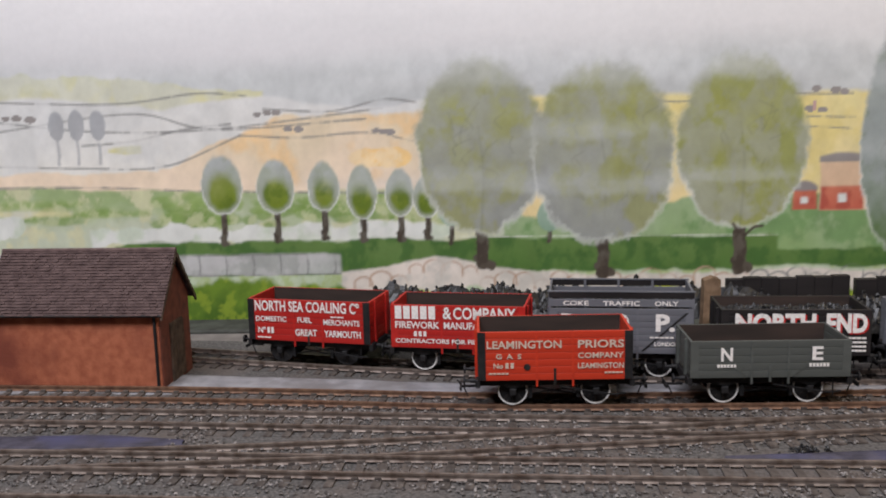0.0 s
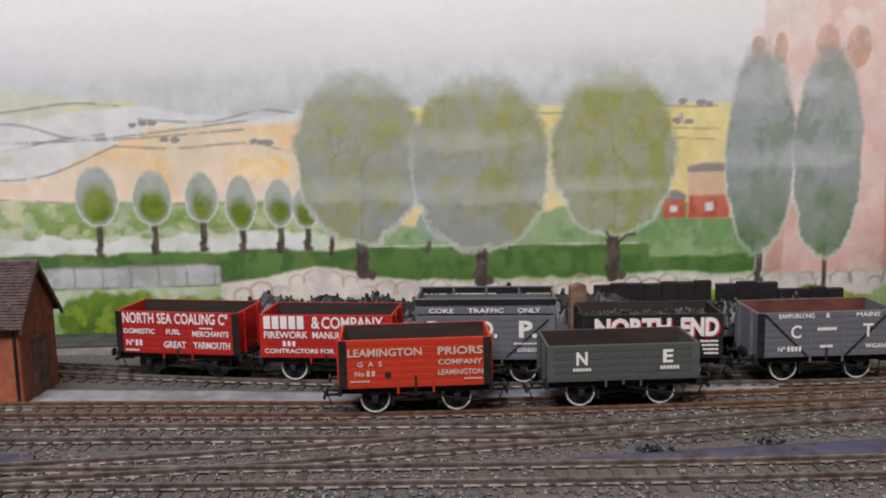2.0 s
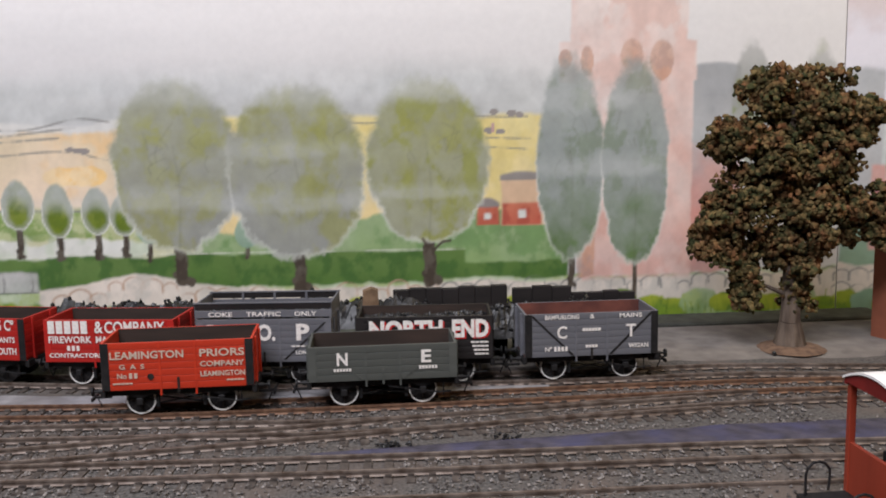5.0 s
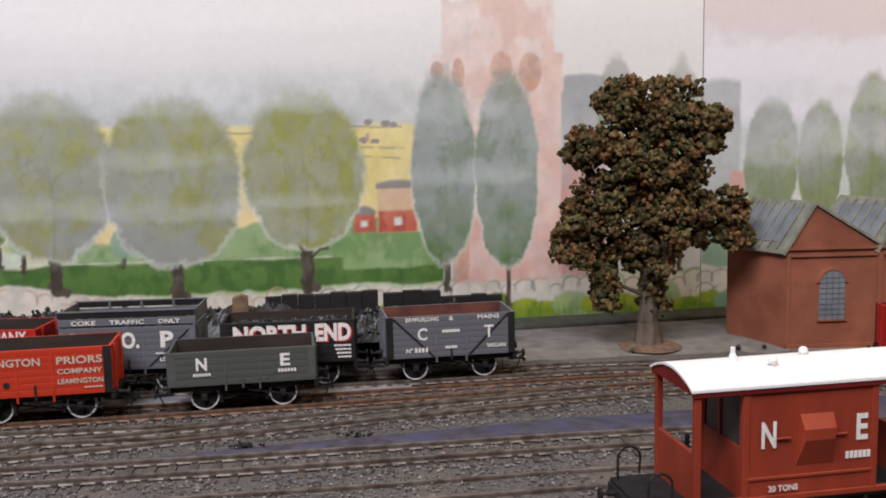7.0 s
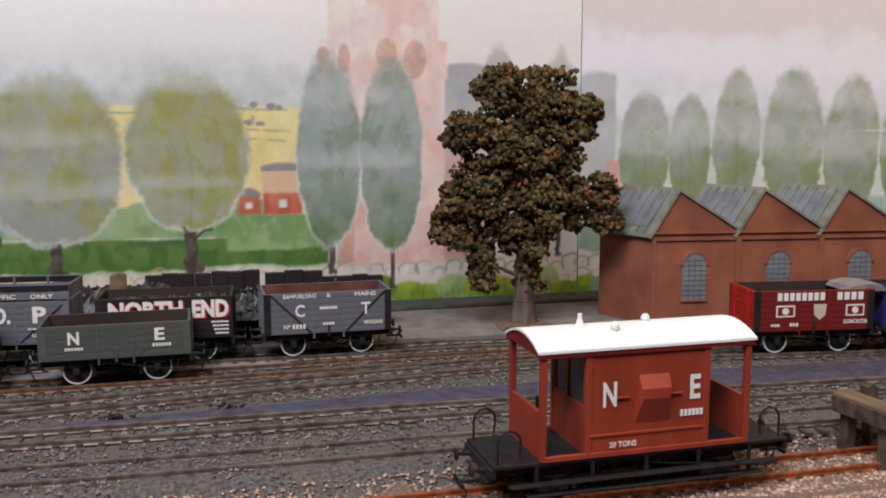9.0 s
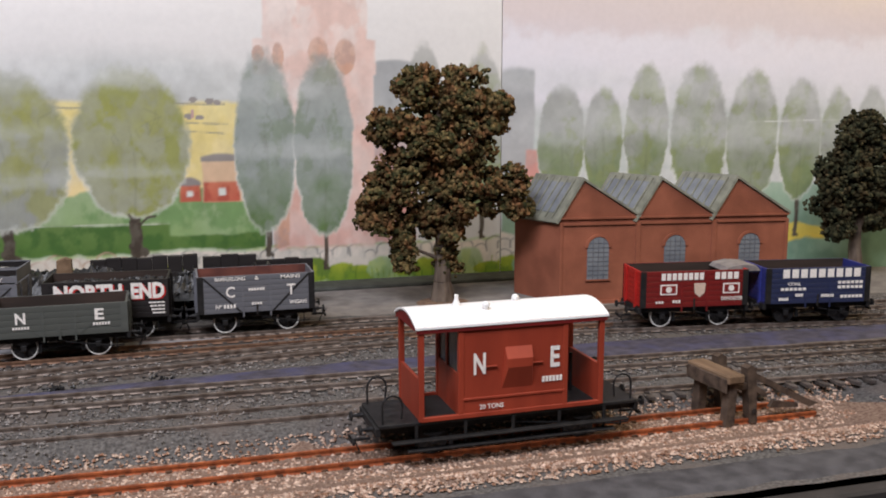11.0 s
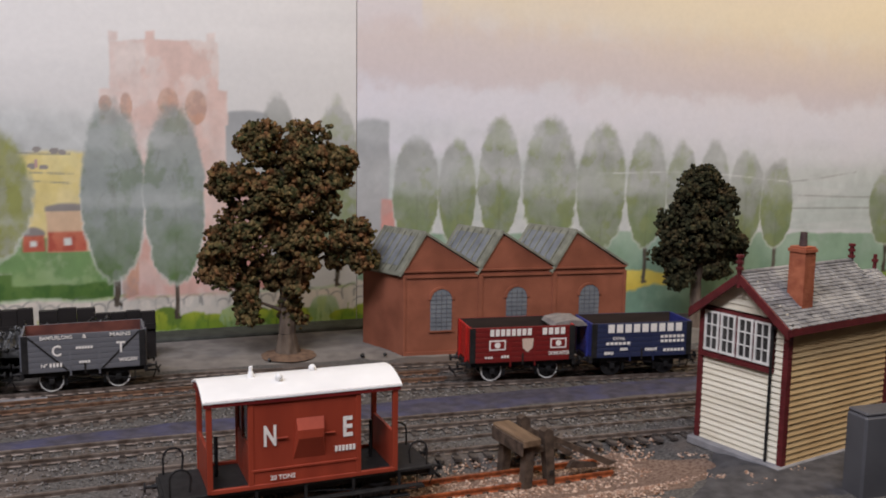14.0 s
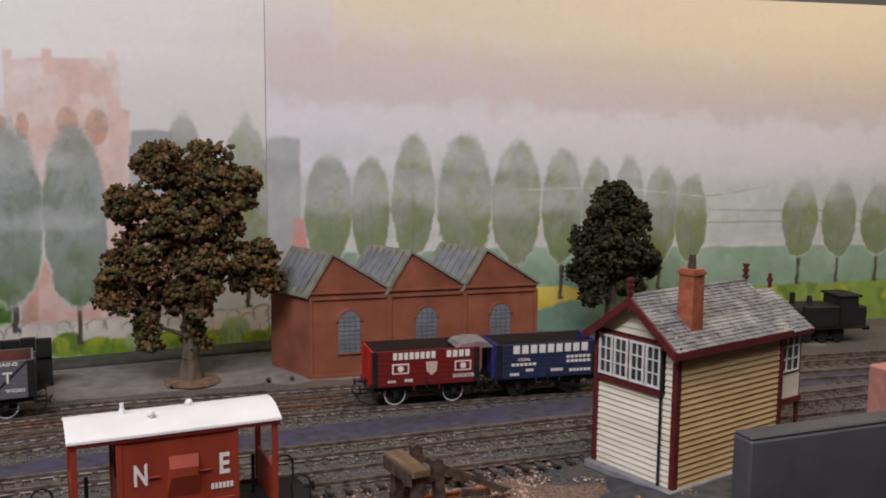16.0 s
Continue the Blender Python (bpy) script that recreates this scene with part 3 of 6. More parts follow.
blob("orange_blaze", -0.022, 0.099, 0.020, 0.006, P_ORANGE, wob=0.3)
band("yellow_field", 0.06, 0.275, flat(0.06), lambda u: 0.132 - 0.012 * (u - 0.13), P_YELLOW, wob=0.001)
band("meadow", -0.6, 0.06, flat(0.045), lambda u: 0.086 - 0.035 * (u + 0.25), P_MEADOW, wob=0.001)
rng = random.Random(31)
for i in range(64):
    u = rng.uniform(-0.158, 0.045)
    blob("meadow_dab", u, rng.uniform(0.060, 0.079), rng.uniform(0.004, 0.012), rng.uniform(0.002, 0.0045), P_DAB, wob=0.5, seed=i, soft=0.5)
for i in range(14):
    blob("meadow_dab", rng.uniform(-0.34, -0.16), rng.uniform(0.058, 0.078), rng.uniform(0.012, 0.03), rng.uniform(0.002, 0.004), P_DAB if i % 3 else P_YELLOWHILL, wob=0.5, seed=i, soft=0.9)
band("pale_river", -0.2, 0.02, flat(0.0485), lambda u: 0.0605 - 0.006 * (u + 0.2), P_RIVER, wob=0.0025, freq=90)
blob("pale_patch", -0.27, 0.062, 0.03, 0.008, P_RIVER, wob=0.4)
band("green_slope", 0.05, 0.275, flat(0.025), lambda u: 0.062 + min(0.012, max(0, u - 0.1) * 0.15) - max(0, u - 0.235) * 0.4, P_MIDGREEN, wob=0.002)
band("dark_hedge", -0.185, 0.21, flat(0.022), lambda u: 0.0505 - 0.008 * max(0, u), P_GREEN, wob=0.0012, freq=70)
band("dark_hedge", 0.205, 0.275, flat(0.022), flat(0.0405), P_GREEN, wob=0.001)
for u0, z0, u1, z1, u2, z2, u3, z3 in ((-0.26, 0.126, -0.19, 0.118, -0.12, 0.118, -0.02, 0.128), (-0.26, 0.118, -0.17, 0.128, -0.12, 0.118, -0.03, 0.122), (-0.26, 0.099, -0.20, 0.0965, -0.15, 0.097, -0.105, 0.114), (-0.105, 0.114, -0.07, 0.112, -0.03, 0.114, 0.0, 0.108), (-0.26, 0.137, -0.18, 0.134, -0.13, 0.139, -0.10, 0.137), (-0.35, 0.086, -0.2, 0.085, -0.13, 0.0815, -0.01, 0.078), (-0.09, 0.129, -0.05, 0.127, -0.02, 0.133, 0.0, 0.131), (-0.20, 0.110, -0.17, 0.112, -0.14, 0.118, -0.11, 0.121)):
    stroke("hedge_line", ((u0, z0), (u1, z1), (u2, z2), (u3, z3)), 0.0006, P_GREYLINE, seed=u0)
for u0, z0, u1, z1 in ((0.14, 0.1285, 0.16, 0.128), (0.218, 0.118, 0.252, 0.1165), (0.222, 0.112, 0.25, 0.110), (0.214, 0.131, 0.25, 0.130)):
    stroke("hedge_line", ((u0, z0), ((u0 + u1) / 2, z0 - 0.001), (u1, z1)), 0.0005, P_GREYLINE)
for k, (u, z) in enumerate(((-0.245, 0.127), (-0.238, 0.127), (-0.23, 0.126), (-0.094, 0.126), (-0.088, 0.127), (-0.083, 0.127), (-0.076, 0.117), (-0.070, 0.117), (-0.024, 0.115), (-0.02, 0.1145), (-0.016, 0.114), (0.226, 0.122), (0.233, 0.121), (0.229, 0.133), (0.24, 0.132), (0.245, 0.131))):
    blob("far_farm", u, z, 0.003, 0.0018, P_ROOF, wob=0.4, n=12, seed=k)
blob("church_far", 0.2285, 0.1235, 0.0012, 0.0032, P_PINKDARK, n=10)
for u in (-0.215, -0.203, -0.190):
    blob("far_tree", u, 0.122, 0.005, 0.009, P_GREYBLOCK, wob=0.1)
    stroke("far_trunk", ((u, 0.114), (u + 0.0005, 0.106), (u, 0.099)), 0.0009, P_GREYBLOCK)
band("far_patch", -0.185, -0.165, flat(0.105), lambda u: 0.108 + 0.05 * (u + 0.185), P_YELLOWHILL, wob=0.001)

# the wall along the bottom
band("low_bank", -0.6, JX - 0.001, flat(-0.006), flat(0.030), P_LOW, wob=0.001)
band("painted_wall", -0.6, -0.048, flat(0.030), flat(0.0425), P_WALL, wob=0.0006)
for i in range(30):
    u = -0.052 - i * 0.0165
    stroke("block_joint", ((u, 0.042), (u + 0.0006, 0.036), (u, 0.0305)), 0.0005, P_GREYLINE, seed=i)
stroke("block_joint", ((-0.6, 0.043), (-0.3, 0.0428), (-0.048, 0.0425)), 0.0004, P_GREYLINE)
stroke("block_joint", ((-0.6, 0.0305), (-0.3, 0.0305), (-0.048, 0.030)), 0.0004, P_GREYLINE)
band("rubble_bank", -0.048, JX - 0.001, lambda u: 0.006, lambda u: 0.031 + 0.009 * math.exp(-((u - 0.010) / 0.025) ** 2) - 0.003 * min(1, max(0, u - 0.05) * 20), P_RUBBLE, wob=0.001)
for i in range(46):
    u = -0.035 + i * 0.0107
    z = 0.0225 + 0.010 * math.exp(-((u - 0.010) / 0.022) ** 2) + 0.002 * math.sin(i * 2.4)
    r = 0.0058 + 0.0014 * math.sin(i * 1.7)
    stroke("stone_ring", tuple((u + r * math.cos(a), z + r * 0.9 * math.sin(a)) for a in (3.5, 2.6, 1.6, 0.7, -0.3)), 0.0006, P_RING if u < 0.2 else P_GREYLINE, seed=i)
for i in range(46):
    if 4 < i < 12:
        continue
    u = -0.3 + i * 0.0165
    blob("painted_bush", u, 0.0085 + 0.003 * math.sin(i * 1.9), 0.009 + 0.004 * abs(math.sin(i * 1.3)), 0.008 + 0.003 * math.sin(i * 2.9), P_BUSH if i % 4 else P_LOW, wob=0.3, n=24, seed=i)

for i, u in enumerate((-0.132, -0.122, -0.108, -0.096, -0.086, -0.066, -0.05)):
    blob("dark_bush", u, 0.008 + 0.002 * (i % 2), 0.013, 0.017 - 0.003 * (i > 3), P_GRASSDARK, wob=0.25, seed=i)
for i in range(60):
    u = 0.20 + i * 0.0042
    stroke("grass_blade", ((u, -0.002), (u + 0.0006, 0.006), (u + 0.0014 * math.sin(i), 0.012 + 0.004 * math.sin(i * 2.3))), 0.0005, P_GRASSDARK if i % 2 else P_BUSH, seed=i)
stroke("hedge_edge", ((-0.185, 0.0510), (-0.05, 0.0520), (0.08, 0.0505), (0.21, 0.0490)), 0.0005, P_CREAMLINE)

# the tower and the houses beside it
band("tower_annexe", 0.352, 0.385, flat(0.030), lambda u: 0.114, P_PINKDARK, wob=0.001)
band("tower_annexe", 0.354, 0.384, flat(0.112), lambda u: 0.159 + 0.002 * math.sin((u - 0.354) * 100), P_GREYBLOCK, wob=0.0006)
band("church_tower", 0.284, 0.354, flat(0.028), flat(0.172), P_PINK, wob=0.001)
band("church_tower", 0.270, 0.356, flat(0.150), flat(0.1745), P_PINK, wob=0.001)
band("church_tower", 0.277, 0.350, flat(0.172), flat(0.208), P_PINK, wob=0.001)
for u in (0.280, 0.304, 0.345):
    band("tower_pinnacle", u - 0.003, u + 0.003, flat(0.206), lambda v: 0.214, P_PINK, n=6, wob=0.001)
for u, z, rx, rz in ((0.2735, 0.164, 0.004, 0.006), (0.287, 0.163, 0.004, 0.009), (0.315, 0.166, 0.007, 0.010), (0.334, 0.163, 0.0072, 0.0125)):
    blob("tower_window", u, z, rx, rz, P_PINKWIN, wob=0.08)
blob("tower_window", 0.3355, 0.102, 0.003, 0.014, P_PINKWIN)
band("tower_door", 0.281, 0.292, flat(0.030), flat(0.058), P_PINKWIN, wob=0.001)
band("pale_house", 0.2335, 0.262, flat(0.063), flat(0.093), P_HOUSEPALE, n=12)
band("house_roof", 0.233, 0.262, lambda u: 0.091, lambda u: 0.0945 + 0.002 * math.sin((u - 0.233) * 110), P_ROOF, n=12)
band("red_house", 0.234, 0.258, flat(0.063), flat(0.077), P_HOUSE, n=12)
band("red_house", 0.218, 0.2315, flat(0.0635), flat(0.076), P_HOUSE, n=12)
band("house_roof", 0.2175, 0.232, lambda u: 0.0745, lambda u: 0.0775 + 0.003 * math.sin((u - 0.2175) * 216), P_ROOF, n=12)
band("house_window", 0.244, 0.2485, flat(0.0675), flat(0.0725), P_HALO, n=2)
band("house_window", 0.2225, 0.2265, flat(0.067), flat(0.071), P_HALO, n=2)


def painted_tree(u, z0, z1, foot, ru, crown, trunk_w, halo=0.0012, core=None, egg=0.06, name="painted_tree", soft=0.10, twigs=0, faint=0.0):
    """A trunk that splits in two, a pale edge round the lower crown, the crown, and a few thin twigs in it."""
    stroke(name + "_trunk", ((u, z0 + 0.008), (u + 0.0006, (z0 + foot) / 2), (u - 0.0004, foot)), trunk_w, P_TRUNK)
    stroke(name + "_root", ((u - trunk_w * 0.6, foot + 0.004), (u, foot + 0.002), (u + trunk_w * 1.2, foot)), trunk_w * 0.7, P_TRUNK)
    zc, rz = (z0 + z1) / 2, (z1 - z0) / 2
    if halo:
        blob(name + "_halo", u, zc - 0.08 * rz, ru * 1.0 + halo * 0.5, rz * 0.945 + halo * 0.5, P_HALO, wob=0.06, egg=egg, seed=u * 100, faint=1.0)
    blob(name, u, zc, ru * 1.02, rz * 1.02, crown, wob=0.08, egg=egg, soft=soft, seed=u * 100, faint=faint)
    if twigs > 10:
        for k in range(9):
            x, z = u + ru * 0.45 * math.sin(k * 2.4 + u * 40), zc + rz * 0.55 * math.sin(k * 1.7 + 0.5)
            blob(name + "_dab", x, z, ru * 0.24, rz * 0.16, P_OLIVE, wob=0.5, seed=k, soft=0.9)
    if core:
        blob(name + "_core", u, z0 + rz * 0.70, ru * 0.72, rz * 0.62, core, wob=0.3, egg=egg, soft=0.45, seed=u * 50)
    rng = random.Random(int(u * 1000))
    for i in range(twigs):
        x, z = u + rng.uniform(-0.6, 0.6) * ru, zc + rng.uniform(-0.75, 0.35) * rz
        stroke(name + "_twig", ((x, z), (x + rng.uniform(-0.1, 0.1) * ru, z + 0.10 * rz), (x + rng.uniform(-0.25, 0.25) * ru, z + 0.2 * rz)), 0.0006, P_TWIG, seed=i)
    if twigs:
        stroke(name + "_stem", ((u, z0), (u + 0.05 * ru, zc - 0.3 * rz), (u - 0.03 * ru, zc + 0.25 * rz)), 0.0008, P_TWIG)


for u, z0, z1, foot, ru in ((-0.118, 0.068, 0.102, 0.049, 0.0115), (-0.0855, 0.068, 0.0985, 0.0505, 0.0105), (-0.057, 0.069, 0.097, 0.0515, 0.009), (-0.034, 0.064, 0.0945, 0.05, 0.0085), (-0.0115, 0.065, 0.092, 0.05, 0.008), (0.0045, 0.064, 0.088, 0.0505, 0.0075)):
    painted_tree(u, z0, z1, foot, ru, P_SMALLTREE, 0.0021, core=P_CORE)
for u, z in ((0.0185, 0.066), (0.0765, 0.062)):
    painted_tree(u, z - 0.008, z + 0.010, 0.047, 0.007, P_TEAL, 0.0014, halo=0)
for u, z0, z1, foot, ru, cr in ((0.0365, 0.055, 0.153, 0.034, 0.0365, P_BIGTREE), (0.108, 0.048, 0.150, 0.028, 0.0405, P_BIGTREE), (0.188, 0.055, 0.152, 0.030, 0.036, P_BIGTREE2)):
    painted_tree(u, z0, z1, foot, ru, cr, 0.0046, egg=-0.02, soft=0.11, twigs=14, faint=0.05)
stroke("painted_branch", ((0.190, 0.048), (0.196, 0.0535), (0.201, 0.0545)), 0.001, P_TRUNK)
stroke("painted_branch", ((0.190, 0.048), (0.186, 0.053), (0.184, 0.056)), 0.001, P_TRUNK)
painted_tree(0.277, 0.044, 0.162, 0.024, 0.021, P_POPLAR, 0.0022, egg=0.02, twigs=8, faint=0.15)
painted_tree(0.3175, 0.038, 0.163, 0.012, 0.0205, P_POPLAR, 0.0018, egg=0.0, twigs=8, faint=0.15)
painted_tree(0.392, 0.10, 0.172, 0.06, 0.013, P_POPLAR2, 0.0018, halo=0, twigs=5, faint=0.4)
painted_tree(0.436, 0.05, 0.170, 0.03, 0.017, P_POPLAR2, 0.0018, halo=0, twigs=5, faint=0.4)

for u, z, ru, rz in ((0.02, 0.084, 0.075, 0.006), (0.11, 0.080, 0.05, 0.005), (0.10, 0.112, 0.028, 0.006), (0.185, 0.085, 0.030, 0.004), (0.05, 0.150, 0.06, 0.010), (0.13, 0.148, 0.07, 0.009), (0.20, 0.150, 0.05, 0.009), (0.285, 0.140, 0.035, 0.008), (0.30, 0.098, 0.045, 0.006), (0.40, 0.12, 0.06, 0.012)):
    blob("mist_wreath", u, z, ru, rz, P_VEIL, wob=0.4, soft=0.9)
# second board
band("far_haze", JX + 0.001, 1.3, flat(0.066), lambda u: 0.126 + 0.004 * math.sin(u * 13), P_LAKE, wob=0.002, soft=0.35)
for u0, z0, u1, z1, u2, z2 in ((0.72, 0.112, 0.80, 0.110, 0.86, 0.118), (0.80, 0.099, 0.88, 0.097, 1.1, 0.096), (0.80, 0.088, 0.9, 0.088, 1.1, 0.086)):
    stroke("hedge_line", ((u0, z0), (u1, z1), (u2, z2)), 0.0005, P_GREYLINE)
band("misty_meadow", JX + 0.001, 1.3, flat(0.03), lambda u: 0.0685 - 0.006 * (u - 0.66), P_TEAL, wob=0.0008)
band("bright_grass", 0.80, 1.3, flat(-0.006), lambda u: 0.030 + 0.006 * math.sin((u - 0.8) * 8), P_GRASS2, wob=0.001)
band("bright_grass", JX + 0.001, 0.82, flat(-0.006), lambda u: 0.034, P_TEAL, wob=0.001)
# the grey houses and the stone bank run on a little past the joint
band("grey_house", JX, 0.476, flat(0.060), lambda u: 0.154 + 0.003 * math.sin((u - JX) * 130), P_GREYBLOCK, wob=0.001)
band("pink_house", 0.470, 0.480, flat(0.040), flat(0.095), P_PINKDARK, wob=0.001)
band("rubble_bank", JX, 0.505, flat(-0.006), flat(0.032), P_RUBBLE, wob=0.001)
for i in range(9):
    u, z, r = JX + 0.003 + (i % 5) * 0.0105, 0.0235 - 0.009 * (i // 5), 0.0056 + 0.001 * math.sin(i * 1.7)
    stroke("stone_ring", tuple((u + r * math.cos(a), z + r * 0.9 * math.sin(a)) for a in (3.5, 2.6, 1.6, 0.7, -0.3)), 0.0006, P_GREYLINE, seed=i)
for i in range(4):
    blob("painted_bush", JX + 0.006 + i * 0.013, 0.006, 0.010, 0.010, P_TEAL if i % 2 else P_BUSH, wob=0.3, seed=i)
band("gold_patch", 0.65, 0.705, lambda u: 0.020, lambda u: 0.0375 - 0.1 * max(0, u - 0.675), P_GOLD, wob=0.0015)
blob("painted_bush", 0.70, 0.012, 0.04, 0.014, P_TEAL, wob=0.2)
for i in range(6):
    blob("painted_bush", 0.845 + i * 0.03, 0.022, 0.02, 0.009, P_BUSH if i % 2 else P_GRASS2, wob=0.3, seed=i)
for u, z0, z1, foot, ru in ((0.4965, 0.06, 0.143, 0.04, 0.0175), (0.528, 0.06, 0.141, 0.04, 0.0145), (0.5605, 0.064, 0.157, 0.04, 0.0165), (0.601, 0.057, 0.158, 0.04, 0.0215), (0.6425, 0.058, 0.153, 0.036, 0.0195), (0.680, 0.058, 0.147, 0.028, 0.0165), (0.709, 0.066, 0.141, 0.03, 0.0125), (0.736, 0.062, 0.141, 0.03, 0.0130), (0.764, 0.057, 0.134, 0.033, 0.0150), (0.791, 0.055, 0.127, 0.033, 0.0140), (0.891, 0.058, 0.122, 0.034, 0.0165), (0.928, 0.058, 0.121, 0.035, 0.0165), (0.966, 0.058, 0.119, 0.035, 0.0165), (1.01, 0.058, 0.119, 0.035, 0.0165)):
    painted_tree(u, z0, z1, foot, ru, P_POPLAR2, 0.0016, halo=0.0006, egg=0.02, twigs=7, faint=0.12)
for i in range(9):
    blob("mist_wreath", 0.50 + i * 0.062, 0.112 + 0.006 * math.sin(i * 2.1), 0.05, 0.012, P_VEIL, wob=0.4, soft=0.9)
    blob("mist_wreath", 0.48 + i * 0.062, 0.148 - 0.003 * i, 0.05, 0.010, P_VEIL, wob=0.4, soft=0.9)
stroke("painted_scratch", ((0.64, 0.116), (0.72, 0.117), (0.80, 0.110)), 0.0004, P_HALO)
PAINTED = canvas_material()
for nm, lo, hi in (("backdrop_left", CU[0], JX - 0.0003), ("backdrop_right", JX + 0.0003, CU[-1])):
    i0, i1 = np.searchsorted(CU, (lo, hi))
    us = CU[i0:i1].copy()
    us[0], us[-1] = lo, hi
    n, k = len(CZ), len(us)
    pts = np.zeros((n, k, 3), dtype=np.float32)
    pts[..., 0], pts[..., 1], pts[..., 2] = us[None], np.where(us <= JX, YB, YB - SL * (us - JX))[None], CZ[:, None]
    f = (np.arange(n - 1)[:, None] * k + np.arange(k - 1)[None]).ravel()
    quads = np.stack((f, f + 1, f + k + 1, f + k), axis=1).astype(np.int32)
    me = bpy.data.meshes.new("painted_scene")
    me.vertices.add(n * k)
    me.vertices.foreach_set("co", pts.ravel())
    me.loops.add(quads.size)
    me.loops.foreach_set("vertex_index", quads.ravel())
    me.polygons.add(len(quads))
    me.polygons.foreach_set("loop_start", np.arange(0, quads.size, 4, dtype=np.int32))
    me.update(calc_edges=True)
    pig = np.ones((n, k, 4), dtype=np.float32)
    pig[..., :3] = CANVAS[:, i0:i1]
    me.color_attributes.new("pigment", "FLOAT_COLOR", "POINT").data.foreach_set("color", pig.ravel())
    me.materials.append(PAINTED)
    part("painted_scene", me, PAINTED, boards[nm], "misty fields and trees in poster paint")
# low skirting at the foot of the backdrop
tagged(part("skirting", box(-0.6, JX + 0.02, 0.512, 0.5395, -0.004, 0.0035, 0.001), SKIRT), "dark low kerb along the foot of the backdrop", "trim", kind="structure")


# ---------- track ----------
def rail_mesh(pts, offset, z, material_name):
    prof = ((-0.0009, 0.0), (0.0009, 0.0), (0.0005, 0.0006), (0.0005, 0.0015), (0.0007, 0.0016), (0.0007, 0.0024), (-0.0007, 0.0024), (-0.0007, 0.0016), (-0.0005, 0.0015), (-0.0005, 0.0006))
    bm = bmesh.new()
    rows = []
    for p, a in curve_at(pts, 0.008):
        nx, ny = -math.sin(a), math.cos(a)
        rows.append([bm.verts.new((p.x + nx * (offset + o), p.y + ny * (offset + o), z + h)) for o, h in prof])
    for a, b in zip(rows, rows[1:]):
        for i in range(len(prof)):
            j = (i + 1) % len(prof)
            bm.faces.new((a[i], a[j], b[j], b[i]))
    bm.faces.new(rows[0])
    bm.faces.new(rows[-1][::-1])
    return bm


def sleeper_mesh(material):
    bm = box(-0.0016, 0.0016, -0.0150, 0.0150, -0.0012, 0.0002)
    for y in (-0.0079, 0.0079):
        box(-0.0012, 0.0012, y - 0.0017, y + 0.0017, 0.0004, 0.0011, bm=bm)
    return finish(bm, "sleeper", material)


SLEEPER_ME, SLEEPERRUST_ME = sleeper_mesh(SLEEPER), sleeper_mesh(SLEEPERRUST)


def track(pts, rail, sleeper, z, label, rail_label, bare=0.0):
    t = thing("railway_track", pose(0, 0, 0), label, "track", "yard tracks")
    for o in (-0.0079, 0.0079):
        part("rail", rail_mesh(pts, o, z + 0.0004, "rail"), rail, t, rail_label)
    for i, (p, a) in enumerate(curve_at(pts, 0.0082)):
        ob = part("sleeper", sleeper, None, t)
        ob.matrix_basis = pose(p.x + random.uniform(-0.0004, 0.0004), p.y + random.uniform(-0.0005, 0.0005), z, 0, 0, math.degrees(a) + random.uniform(-1.5, 1.5))
    return t


TA = ((-0.40, 0.540), (-0.20, 0.489), (-0.11, 0.4645), (-0.03, 0.4455), (0.0265, 0.4345), (0.10, 0.4235), (0.18, 0.416), (0.255, 0.4115), (0.33, 0.411), (0.40, 0.400), (0.46, 0.391), (0.60, 0.372), (0.80, 0.340), (1.1, 0.29))
TB = ((-0.50, 0.420), (-0.16, 0.402), (-0.05, 0.3935), (0.03, 0.3855), (0.10, 0.383), (0.20, 0.383), (0.28, 0.3835), (0.36, 0.381), (0.46, 0.372))
TC = ((-0.50, 0.390), (-0.15, 0.3705), (0.0, 0.3595), (0.07, 0.3545), (0.14, 0.3495), (0.20, 0.3535), (0.30, 0.3655), (0.37, 0.366), (0.44, 0.360), (0.497, 0.352), (0.57, 0.341), (0.75, 0.309), (1.1, 0.25))
TX = ((-0.125, 0.3215), (-0.05, 0.3265), (0.0, 0.331), (0.07, 0.339), (0.135, 0.3465), (0.20, 0.354), (0.30, 0.3615))
TD = ((-0.50, 0.338), (-0.12, 0.320), (0.0, 0.3125), (0.16, 0.3045), (0.30, 0.300), (0.43, 0.2905), (0.56, 0.281), (0.76, 0.266), (1.1, 0.235))
TE = ((-0.50, 0.304), (-0.11, 0.283), (0.1, 0.2705), (0.20, 0.266), (0.28, 0.264), (0.42, 0.2585), (0.54, 0.250), (0.76, 0.231), (1.1, 0.20))
TF = ((-0.50, 0.245), (0.0, 0.233), (0.17, 0.2272), (0.23, 0.2255), (0.40, 0.2255), (0.490, 0.2245))
ZF = -0.0082
GREYTRACK = "weathered steel rails on dark timber sleepers"
track(TA, RAIL, SLEEPER_ME, 0.0005, GREYTRACK + ", the rear siding", "dull brown steel rail")
track(TB, RAILBROWN, SLEEPER_ME, 0.0005, GREYTRACK + ", rusty siding under wagons", "rust-brown rail")
track(TC, RAIL, SLEEPER_ME, 0.0004, GREYTRACK + ", the running line", "dull brown steel rail")
track(TX, RAIL, SLEEPER_ME, 0.0002, GREYTRACK + ", a crossover", "dull brown steel rail")
track(TD, RAIL, SLEEPER_ME, 0.0005, GREYTRACK + ", the main line", "dull brown steel rail")
track(TE, RAIL, SLEEPER_ME, -0.0010, GREYTRACK + ", the near main line", "dull brown steel rail")
